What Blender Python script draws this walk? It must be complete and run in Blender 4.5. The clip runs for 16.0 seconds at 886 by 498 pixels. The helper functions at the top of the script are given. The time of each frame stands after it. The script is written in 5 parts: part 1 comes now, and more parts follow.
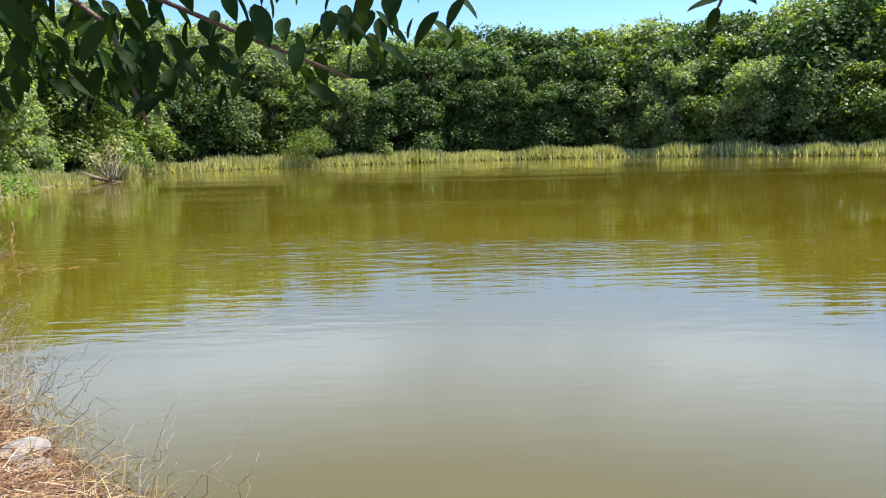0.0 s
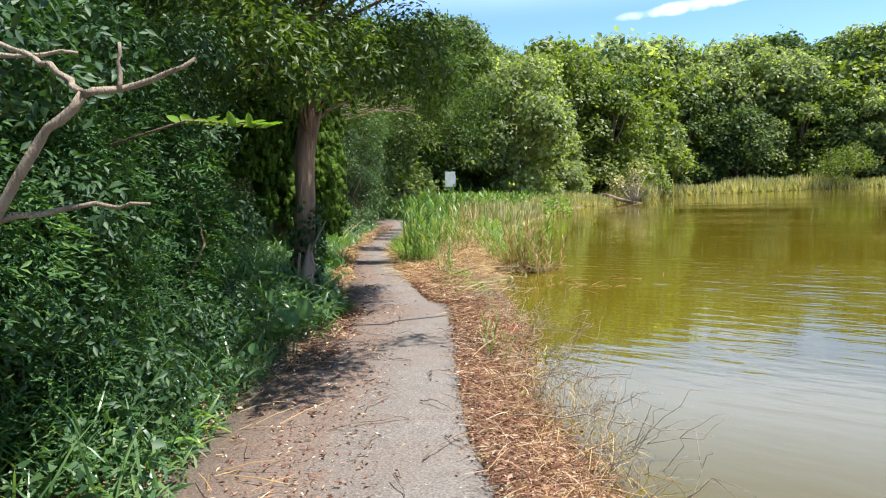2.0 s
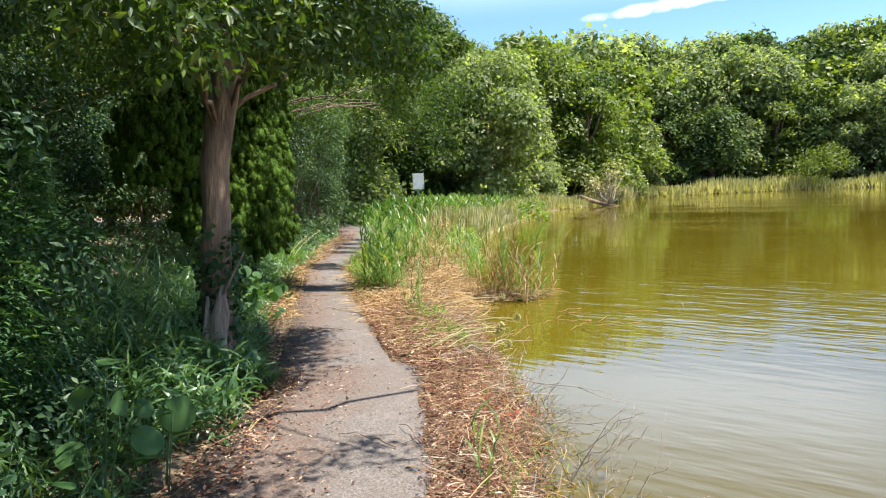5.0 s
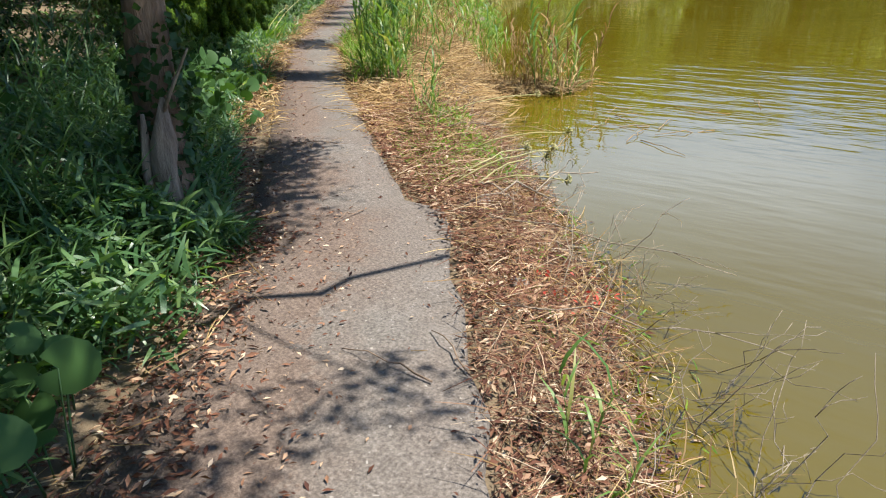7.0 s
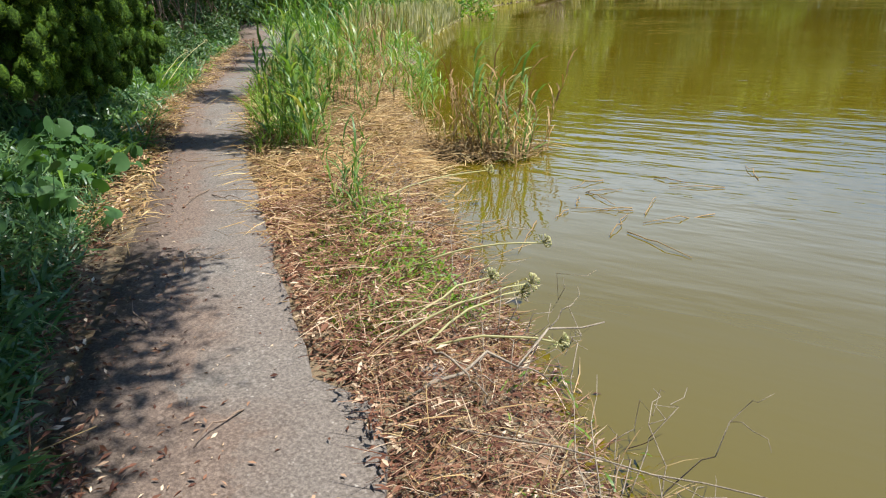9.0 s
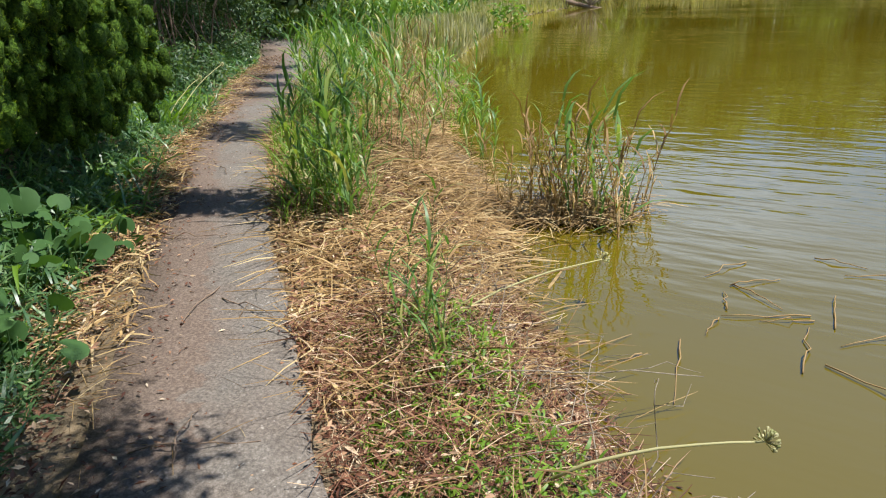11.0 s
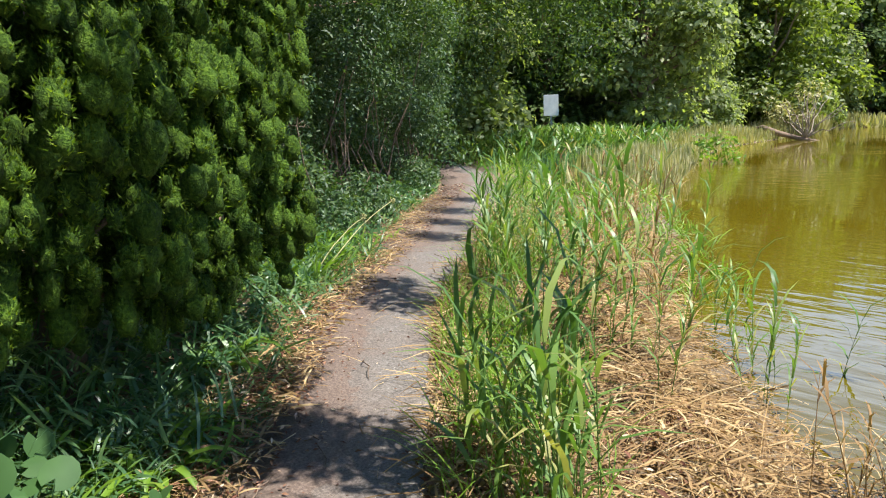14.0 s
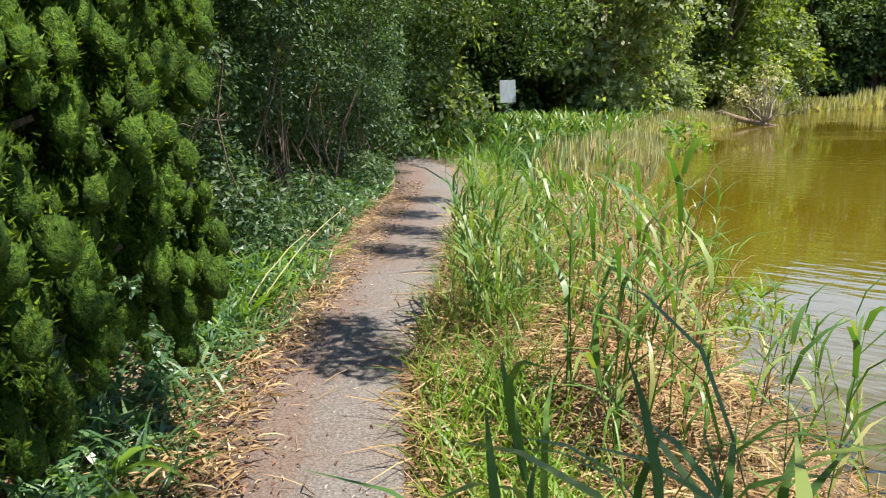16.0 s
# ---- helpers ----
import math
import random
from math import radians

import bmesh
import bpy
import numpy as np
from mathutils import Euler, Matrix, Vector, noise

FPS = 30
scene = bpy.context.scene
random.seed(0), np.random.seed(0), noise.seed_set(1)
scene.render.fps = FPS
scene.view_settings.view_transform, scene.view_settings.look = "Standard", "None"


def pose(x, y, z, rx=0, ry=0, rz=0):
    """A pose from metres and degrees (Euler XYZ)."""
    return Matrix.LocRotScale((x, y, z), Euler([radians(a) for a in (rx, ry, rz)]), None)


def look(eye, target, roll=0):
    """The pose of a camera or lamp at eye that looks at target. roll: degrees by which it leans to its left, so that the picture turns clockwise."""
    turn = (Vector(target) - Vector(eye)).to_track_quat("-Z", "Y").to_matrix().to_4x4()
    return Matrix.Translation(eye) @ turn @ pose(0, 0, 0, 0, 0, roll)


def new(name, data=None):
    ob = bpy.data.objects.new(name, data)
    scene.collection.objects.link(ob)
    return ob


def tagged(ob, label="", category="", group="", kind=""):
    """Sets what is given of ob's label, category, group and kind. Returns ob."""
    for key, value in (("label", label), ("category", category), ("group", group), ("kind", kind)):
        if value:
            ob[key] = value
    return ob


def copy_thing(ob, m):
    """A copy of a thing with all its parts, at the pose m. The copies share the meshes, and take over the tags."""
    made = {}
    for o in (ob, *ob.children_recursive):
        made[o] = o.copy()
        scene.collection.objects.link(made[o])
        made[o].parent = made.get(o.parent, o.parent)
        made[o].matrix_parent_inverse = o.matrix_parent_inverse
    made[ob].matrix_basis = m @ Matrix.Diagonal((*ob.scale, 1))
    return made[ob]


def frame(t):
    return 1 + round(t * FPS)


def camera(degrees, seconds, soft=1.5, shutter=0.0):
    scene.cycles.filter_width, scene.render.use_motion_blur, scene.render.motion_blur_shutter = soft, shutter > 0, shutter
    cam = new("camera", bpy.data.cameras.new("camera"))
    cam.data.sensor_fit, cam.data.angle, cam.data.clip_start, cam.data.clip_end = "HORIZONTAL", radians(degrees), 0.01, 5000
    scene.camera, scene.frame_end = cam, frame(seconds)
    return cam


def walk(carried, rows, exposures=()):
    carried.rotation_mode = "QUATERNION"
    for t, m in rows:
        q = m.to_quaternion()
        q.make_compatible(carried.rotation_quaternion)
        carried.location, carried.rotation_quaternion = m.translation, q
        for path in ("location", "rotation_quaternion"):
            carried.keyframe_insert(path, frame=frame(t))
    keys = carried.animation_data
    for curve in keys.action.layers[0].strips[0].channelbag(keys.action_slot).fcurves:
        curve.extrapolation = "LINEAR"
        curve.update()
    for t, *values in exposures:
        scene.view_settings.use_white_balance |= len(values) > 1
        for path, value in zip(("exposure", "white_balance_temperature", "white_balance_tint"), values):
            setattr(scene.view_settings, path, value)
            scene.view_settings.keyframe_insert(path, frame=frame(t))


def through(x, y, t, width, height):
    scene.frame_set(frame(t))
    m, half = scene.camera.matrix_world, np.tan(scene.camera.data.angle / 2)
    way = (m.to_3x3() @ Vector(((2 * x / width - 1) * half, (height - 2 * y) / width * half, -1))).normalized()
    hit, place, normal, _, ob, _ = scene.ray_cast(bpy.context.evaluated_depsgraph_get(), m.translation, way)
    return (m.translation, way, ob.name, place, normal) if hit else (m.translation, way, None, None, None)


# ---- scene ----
cam = camera(64.6, 16.0, soft=1.15)
PATH = [
    (0, (0.826, -0.463, 1.406), (0.752, 1.512, 1.102), -1.6),
    (0.5, (0.539, -0.206, 1.387), (0.153, 1.739, 1.123), -1.9),
    (1, (0.226, 0.097, 1.343), (-0.517, 1.94, 1.115), -2.3),
    (1.2, (0.143, 0.191, 1.345), (-0.74, 1.972, 1.13), -2.2),
    (1.5, (-0.012, 0.368, 1.317), (-1.079, 2.049, 1.122), -2.5),
    (1.7, (-0.126, 0.474, 1.283), (-1.311, 2.074, 1.101), -2.6),
    (2, (-0.313, 0.579, 1.243), (-1.638, 2.066, 1.061), -2.7),
    (2.5, (-0.589, 0.834, 1.216), (-1.944, 2.295, 1.037), -2.9),
    (3, (-0.766, 1.211, 1.241), (-2.115, 2.677, 1.062), -2.9),
    (3.2, (-0.828, 1.32, 1.252), (-2.167, 2.795, 1.069), -2.9),
    (5.3, (-1.807, 2.264, 1.366), (-3.057, 3.813, 1.174), -2.8),
    (5.5, (-1.904, 2.353, 1.368), (-3.153, 3.899, 1.144), -2.8),
    (6, (-2.221, 2.609, 1.4), (-3.424, 4.086, 0.79), -2.7),
    (6.5, (-2.518, 2.924, 1.39), (-3.68, 4.336, 0.581), -2.7),
    (7, (-2.805, 3.194, 1.385), (-3.966, 4.603, 0.568), -2.7),
    (7.5, (-3.088, 3.492, 1.359), (-4.24, 4.915, 0.555), -2.6),
    (8, (-3.299, 3.778, 1.381), (-4.432, 5.224, 0.591), -2.4),
    (8.5, (-3.538, 4.058, 1.412), (-4.642, 5.538, 0.643), -2.4),
    (9, (-3.734, 4.425, 1.395), (-4.762, 5.97, 0.647), -2.5),
    (9.2, (-3.855, 4.526, 1.387), (-4.858, 6.094, 0.654), -2.7),
    (11.3, (-5.045, 5.602, 1.443), (-6.163, 7.094, 0.72), -3.6),
    (11.5, (-5.173, 5.694, 1.435), (-6.409, 7.104, 0.739), -3.3),
    (12, (-5.417, 5.836, 1.51), (-6.872, 7.094, 0.963), -2.7),
    (12.5, (-5.735, 6.082, 1.468), (-7.223, 7.352, 1.051), -2.6),
    (13, (-6.023, 6.404, 1.427), (-7.512, 7.685, 1.053), -2.7),
    (13.5, (-6.242, 6.697, 1.428), (-7.73, 7.982, 1.061), -2.7),
    (14, (-6.471, 6.939, 1.454), (-7.945, 8.234, 1.067), -2.3),
    (14.5, (-6.703, 7.155, 1.46), (-8.152, 8.469, 1.045), -2.4),
    (15, (-7.089, 7.378, 1.466), (-8.495, 8.735, 1.04), -2.6),
    (15.5, (-7.368, 7.592, 1.436), (-8.752, 8.972, 1.009), -2.6),
    (16, (-7.625, 7.824, 1.457), (-8.997, 9.215, 1.03), -2.8),
]
walk(cam, [(t, look(eye, target, roll)) for t, eye, target, roll in PATH],
     [(0.0, 1.24, 5950, 9), (3.0, 1.34, 6250, 11), (5.5, 1.38, 6250, 11), (7.0, 1.06, 6250, 9), (9.0, 0.98, 6100, 8), (11.3, 0.84, 6150, 8), (13.0, 1.26, 6050, 10), (16.0, 1.22, 6350, 12)])

# ---- world, sun, exposure ----
SUN_BEARING, SUN_HEIGHT = 62.0, 65.0          # degrees clockwise from +y, degrees above the horizon
world = bpy.data.worlds.new("sky")
scene.world = world
world.use_nodes = True
wn, wl = world.node_tree.nodes, world.node_tree.links
wn.clear()
w_out = wn.new("ShaderNodeOutputWorld")
w_bg = wn.new("ShaderNodeBackground")
w_sky = wn.new("ShaderNodeTexSky")
w_sky.sky_type = "NISHITA"
w_sky.sun_disc = False
w_sky.sun_elevation = radians(SUN_HEIGHT)
w_sky.sun_rotation = radians(SUN_BEARING)
w_sky.air_density, w_sky.dust_density, w_sky.ozone_density = 0.9, 0.1, 3.4
w_bg.inputs["Strength"].default_value = 0.097
# one thin streak of cloud
w_co = wn.new("ShaderNodeTexCoord")
w_map = wn.new("ShaderNodeMapping")
w_map.inputs["Rotation"].default_value = (0, 0, radians(-111))
w_sep = wn.new("ShaderNodeSeparateXYZ")
wl.new(w_co.outputs["Generated"], w_map.inputs[0])
wl.new(w_map.outputs[0], w_sep.inputs[0])


def w_math(op, a, b):
    n = wn.new("ShaderNodeMath")
    n.operation = op
    for i, v in enumerate((a, b)):
        if isinstance(v, float):
            n.inputs[i].default_value = v
        else:
            wl.new(v, n.inputs[i])
    return n.outputs[0]


w_noise = wn.new("ShaderNodeTexNoise")
w_noise.inputs["Scale"].default_value, w_noise.inputs["Detail"].default_value = 22.0, 6.0
wl.new(w_co.outputs["Generated"], w_noise.inputs["Vector"])
w_y = w_math("DIVIDE", w_sep.outputs[1], 0.125)
w_z = w_math("DIVIDE", w_math("SUBTRACT", w_math("ADD", w_sep.outputs[2], w_math("MULTIPLY", w_sep.outputs[1], 0.055)), 0.214), 0.0075)
w_d = w_math("ADD", w_math("ADD", w_math("MULTIPLY", w_y, w_y), w_math("MULTIPLY", w_z, w_z)), w_math("MULTIPLY", w_math("SUBTRACT", w_noise.outputs[0], 0.5), 5.0))
w_ramp = wn.new("ShaderNodeMapRange")
for i, v in enumerate((1.15, 0.1, 0.0, 0.75)):
    w_ramp.inputs[i + 1].default_value = v
wl.new(w_d, w_ramp.inputs[0])
w_mix = wn.new("ShaderNodeMix")
w_mix.data_type = "RGBA"
w_mix.inputs[7].default_value = (6.2, 6.6, 7.0, 1)
wl.new(w_ramp.outputs[0], w_mix.inputs[0])
w_blue = wn.new("ShaderNodeHueSaturation")
w_blue.inputs["Saturation"].default_value = 1.1
wl.new(w_sky.outputs[0], w_blue.inputs["Color"])
wl.new(w_blue.outputs[0], w_mix.inputs[6])
# cirrus veil, mostly unseen, added above the tree line to brighten the water, thinning overhead
w_veil = wn.new("ShaderNodeTexNoise")
w_veil.inputs["Scale"].default_value, w_veil.inputs["Detail"].default_value = 2.6, 5.0
wl.new(w_co.outputs["Generated"], w_veil.inputs["Vector"])
w_thin = wn.new("ShaderNodeMapRange")
w_high = wn.new("ShaderNodeMapRange")
w_thin.interpolation_type = w_high.interpolation_type = "SMOOTHSTEP"
for i, (v, w) in enumerate(zip((0.25, 0.65, 0.3, 0.8), (0.21, 0.31, 0.0, 1.0))):
    w_thin.inputs[i + 1].default_value, w_high.inputs[i + 1].default_value = v, w
w_up = wn.new("ShaderNodeSeparateXYZ")
wl.new(w_co.outputs["Generated"], w_up.inputs[0])
wl.new(w_veil.outputs[0], w_thin.inputs[0])
wl.new(w_up.outputs[2], w_high.inputs[0])
w_cirrus = wn.new("ShaderNodeMix")
w_cirrus.data_type = "RGBA"
w_cirrus.inputs[7].default_value = (7.2, 8.6, 10.8, 1)
w_over = wn.new("ShaderNodeMapRange")
for i, v in enumerate((0.28, 0.44, 1.0, 0.05)):
    w_over.inputs[i + 1].default_value = v
wl.new(w_up.outputs[2], w_over.inputs[0])
wl.new(w_math("MULTIPLY", w_math("MULTIPLY", w_thin.outputs[0], w_high.outputs[0]), w_over.outputs[0]), w_cirrus.inputs[0])
wl.new(w_mix.outputs[2], w_cirrus.inputs[6])
wl.new(w_cirrus.outputs[2], w_bg.inputs["Color"])
wl.new(w_bg.outputs[0], w_out.inputs["Surface"])

b, e = radians(SUN_BEARING), radians(SUN_HEIGHT)
SUN_DIR = Vector((math.sin(b) * math.cos(e), math.cos(b) * math.cos(e), math.sin(e)))
sun = new("sun", bpy.data.lights.new("sun", "SUN"))
sun.data.energy, sun.data.angle, sun.data.color = 4.8, radians(0.6), (1.0, 0.95, 0.86)
sun.matrix_world = look(SUN_DIR * 60, (0, 0, 0))

# ---- materials ----


def material(name):
    m = bpy.data.materials.new(name)
    m.use_nodes = True
    nt = m.node_tree
    return m, nt, nt.nodes["Principled BSDF"], nt.nodes["Material Output"]


def node(nt, kind, **values):
    n = nt.nodes.new(kind)
    for key, value in values.items():
        n.inputs[key.replace("_", " ")].default_value = value
    return n


def ramp(nt, fac, stops):
    r = nt.nodes.new("ShaderNodeValToRGB")
    while len(r.color_ramp.elements) < len(stops):
        r.color_ramp.elements.new(0.5)
    for el, (p, c) in zip(r.color_ramp.elements, stops):
        el.position, el.color = p, (*c, 1)
    nt.links.new(fac, r.inputs[0])
    return r.outputs[0]


def mixed(nt, fac, a, b, mode="MIX"):
    m = nt.nodes.new("ShaderNodeMix")
    m.data_type, m.blend_type = "RGBA", mode
    for slot, v in ((0, fac), (6, a), (7, b)):
        if isinstance(v, (int, float)):
            m.inputs[slot].default_value = v
        elif isinstance(v, tuple):
            m.inputs[slot].default_value = (*v, 1)
        else:
            nt.links.new(v, m.inputs[slot])
    return m.outputs[2]


def noise_of(nt, scale, detail=4.0, rough=0.55, stretch=None, turn=0.0):
    co = nt.nodes.new("ShaderNodeTexCoord")
    n = node(nt, "ShaderNodeTexNoise", Scale=scale, Detail=detail, Roughness=rough)
    if stretch:
        mp = nt.nodes.new("ShaderNodeMapping")
        mp.inputs["Scale"].default_value = stretch
        mp.inputs["Rotation"].default_value = (0, 0, radians(turn))
        nt.links.new(co.outputs["Object"], mp.inputs[0])
        nt.links.new(mp.outputs[0], n.inputs["Vector"])
    else:
        nt.links.new(co.outputs["Object"], n.inputs["Vector"])
    return n.outputs[0]


def bump(nt, shader, height, strength, distance):
    bp = node(nt, "ShaderNodeBump", Strength=strength, Distance=distance)
    nt.links.new(height, bp.inputs["Height"])
    nt.links.new(bp.outputs[0], shader.inputs["Normal"])


def leaf_material(name, stops, through=0.35, rough=0.45, spec=0.4, broad=0.9, broad_amount=0.45):
    """Foliage: each leaf takes its own shade, patches drift over the plant, light passes through."""
    m, nt, p, out = material(name)
    g = nt.nodes.new("ShaderNodeNewGeometry")
    col = ramp(nt, g.outputs["Random Per Island"], stops)
    patch = ramp(nt, noise_of(nt, broad, 2), [(0.3, (0.62, 0.66, 0.6)), (0.7, (1.25, 1.2, 1.0))])
    col = mixed(nt, broad_amount, col, mixed(nt, 1.0, col, patch, "MULTIPLY"))
    nt.links.new(col, p.inputs["Base Color"])
    p.inputs["Roughness"].default_value = rough
    p.inputs["Specular IOR Level"].default_value = spec
    t = nt.nodes.new("ShaderNodeBsdfTranslucent")
    nt.links.new(mixed(nt, 1.0, col, (1.5, 1.6, 0.5), "MULTIPLY"), t.inputs["Color"])
    mix = nt.nodes.new("ShaderNodeMixShader")
    mix.inputs[0].default_value = through
    nt.links.new(p.outputs[0], mix.inputs[1])
    nt.links.new(t.outputs[0], mix.inputs[2])
    nt.links.new(mix.outputs[0], out.inputs["Surface"])
    return m


def bark_material(name, dark, light):
    m, nt, p, out = material(name)
    n1 = noise_of(nt, 9, 6, 0.65, (3, 3, 0.5))
    n2 = noise_of(nt, 2.2, 3)
    col = mixed(nt, 0.5, ramp(nt, n1, [(0.3, dark), (0.7, light)]), ramp(nt, n2, [(0.35, dark), (0.65, light)]))
    nt.links.new(col, p.inputs["Base Color"])
    p.inputs["Roughness"].default_value = 0.9
    bump(nt, p, n1, 0.9, 0.03)
    return m


M_TREE = [leaf_material("far_leaf_a", [(0, (0.045, 0.08, 0.026)), (0.6, (0.085, 0.13, 0.044)), (1, (0.17, 0.215, 0.08))], through=0.36, spec=0.12, broad=0.35, broad_amount=0.7),
          leaf_material("far_leaf_b", [(0, (0.13, 0.17, 0.085)), (0.6, (0.22, 0.265, 0.13)), (1, (0.40, 0.43, 0.25))], through=0.55, spec=0.2, broad=0.35, broad_amount=0.7),
          leaf_material("far_leaf_c", [(0, (0.085, 0.125, 0.025)), (0.6, (0.13, 0.175, 0.035)), (1, (0.24, 0.275, 0.06))], through=0.5, broad=0.35, broad_amount=0.7)]
M_DARK = leaf_material("laurel_leaf", [(0, (0.022, 0.055, 0.022)), (0.6, (0.04, 0.088, 0.034)), (1, (0.075, 0.13, 0.045))], through=0.25, rough=0.5, spec=0.3)
M_FROND = leaf_material("frond_leaf", [(0, (0.03, 0.078, 0.03)), (0.6, (0.06, 0.132, 0.05)), (1, (0.13, 0.215, 0.08))], through=0.3, rough=0.6, spec=0.15, broad=2.6, broad_amount=1.0)
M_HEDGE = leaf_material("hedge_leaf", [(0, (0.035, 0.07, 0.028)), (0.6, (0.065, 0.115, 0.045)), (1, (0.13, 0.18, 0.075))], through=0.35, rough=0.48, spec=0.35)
M_CANOPY = leaf_material("canopy_leaf", [(0, (0.034, 0.066, 0.016)), (0.6, (0.065, 0.11, 0.024)), (1, (0.14, 0.19, 0.036))], through=0.42, spec=0.3)
M_JUNIPER = leaf_material("juniper_scale", [(0, (0.045, 0.095, 0.012)), (0.6, (0.10, 0.17, 0.018)), (1, (0.21, 0.29, 0.03))], through=0.42, rough=0.65, spec=0.2, broad=2.2, broad_amount=0.8)
M_WEED = leaf_material("weed_leaf", [(0, (0.05, 0.115, 0.05)), (0.6, (0.095, 0.18, 0.075)), (1, (0.19, 0.28, 0.11))], through=0.38, rough=0.36, spec=0.5)
M_LIME = leaf_material("lime_leaf", [(0, (0.10, 0.19, 0.02)), (0.6, (0.16, 0.27, 0.03)), (1, (0.24, 0.34, 0.05))], through=0.4)
M_REED = leaf_material("reed_leaf", [(0, (0.07, 0.15, 0.035)), (0.55, (0.125, 0.22, 0.05)), (0.85, (0.21, 0.29, 0.075)), (1, (0.40, 0.35, 0.14))], through=0.35, rough=0.42)
M_STRAW = leaf_material("dry_straw", [(0, (0.15, 0.09, 0.045)), (0.45, (0.30, 0.19, 0.09)), (0.8, (0.42, 0.28, 0.135)), (1, (0.56, 0.43, 0.25))], through=0.15, rough=0.75, spec=0.2)
M_BROWN = leaf_material("dead_leaf", [(0, (0.07, 0.028, 0.02)), (0.45, (0.16, 0.068, 0.043)), (0.72, (0.28, 0.15, 0.095)), (0.88, (0.42, 0.28, 0.19)), (1, (0.62, 0.49, 0.37))], through=0.1, rough=0.8, spec=0.2)
M_BUFF = leaf_material("buff_reed", [(0, (0.24, 0.26, 0.09)), (0.5, (0.44, 0.40, 0.20)), (1, (0.62, 0.55, 0.32))], through=0.25, rough=0.7, broad=0.25)
M_BARK = bark_material("grey_brown_bark", (0.075, 0.048, 0.032), (0.33, 0.225, 0.15))
M_TWIG = bark_material("pale_twig", (0.16, 0.12, 0.08), (0.42, 0.34, 0.25))
M_DEADWOOD = bark_material("weathered_wood", (0.10, 0.065, 0.045), (0.52, 0.41, 0.31))


def ground_material():
    m, nt, p, out = material("bank_soil")
    n1, n2 = noise_of(nt, 0.8, 4), noise_of(nt, 14, 6, 0.7)
    col = mixed(nt, 0.5, ramp(nt, n1, [(0.35, (0.10, 0.075, 0.045)), (0.65, (0.22, 0.16, 0.09))]),
                ramp(nt, n2, [(0.3, (0.07, 0.05, 0.03)), (0.7, (0.27, 0.19, 0.11))]))
    nt.links.new(col, p.inputs["Base Color"])
    p.inputs["Roughness"].default_value = 0.95
    bump(nt, p, n2, 0.8, 0.03)
    return m


def path_material():
    m, nt, p, out = material("worn_concrete")
    fine, mid, big = noise_of(nt, 75, 5, 0.75), noise_of(nt, 9, 6, 0.65), noise_of(nt, 1.1, 4)
    grey = ramp(nt, fine, [(0.3, (0.05, 0.042, 0.036)), (0.48, (0.145, 0.127, 0.11)), (0.62, (0.22, 0.197, 0.173)), (0.75, (0.40, 0.365, 0.325))])
    grey = mixed(nt, 0.45, grey, mixed(nt, 1.0, grey, ramp(nt, mid, [(0.3, (0.6, 0.56, 0.5)), (0.7, (1.15, 1.12, 1.08))]), "MULTIPLY"))
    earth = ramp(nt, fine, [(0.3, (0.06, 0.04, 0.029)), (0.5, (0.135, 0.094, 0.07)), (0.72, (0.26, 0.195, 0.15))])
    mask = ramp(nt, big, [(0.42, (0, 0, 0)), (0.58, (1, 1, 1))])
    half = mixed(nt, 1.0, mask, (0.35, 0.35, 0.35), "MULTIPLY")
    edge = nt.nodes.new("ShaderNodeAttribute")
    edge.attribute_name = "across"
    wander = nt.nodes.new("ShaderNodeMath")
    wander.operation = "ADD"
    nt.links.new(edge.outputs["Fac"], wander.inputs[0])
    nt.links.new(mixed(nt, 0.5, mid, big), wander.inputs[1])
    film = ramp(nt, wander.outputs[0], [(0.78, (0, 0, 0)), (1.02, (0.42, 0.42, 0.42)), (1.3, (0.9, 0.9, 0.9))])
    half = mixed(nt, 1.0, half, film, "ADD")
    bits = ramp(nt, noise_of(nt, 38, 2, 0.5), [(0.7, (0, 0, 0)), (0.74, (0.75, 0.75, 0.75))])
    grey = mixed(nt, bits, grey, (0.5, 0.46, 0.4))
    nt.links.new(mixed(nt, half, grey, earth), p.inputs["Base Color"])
    p.inputs["Roughness"].default_value = 0.92
    bump(nt, p, mixed(nt, 0.5, fine, mid), 0.8, 0.014)
    return m


def water_material():
    m, nt, p, out = material("pond_water")
    n1 = noise_of(nt, 0.12, 3)
    nt.links.new(ramp(nt, n1, [(0.35, (0.092, 0.068, 0.003)), (0.65, (0.112, 0.083, 0.005))]), p.inputs["Base Color"])
    p.inputs["Roughness"].default_value = 0.015
    p.inputs["IOR"].default_value = 1.62
    p.inputs["Specular IOR Level"].default_value = 0.7
    long_wave = noise_of(nt, 1.0, 2, 0.5, (1.5, 5.6, 1), -12)
    short_wave = noise_of(nt, 1.0, 2, 0.5, (4.2, 12.0, 1), -6)
    calm = ramp(nt, noise_of(nt, 1.0, 2, 0.5, (0.035, 0.16, 1), -8), [(0.44, (0.12, 0.12, 0.12)), (0.57, (1, 1, 1))])
    h = mixed(nt, 0.22, long_wave, short_wave)
    h = mixed(nt, 1.0, h, calm, "MULTIPLY")
    bump(nt, p, h, 0.31, 0.042)
    return m


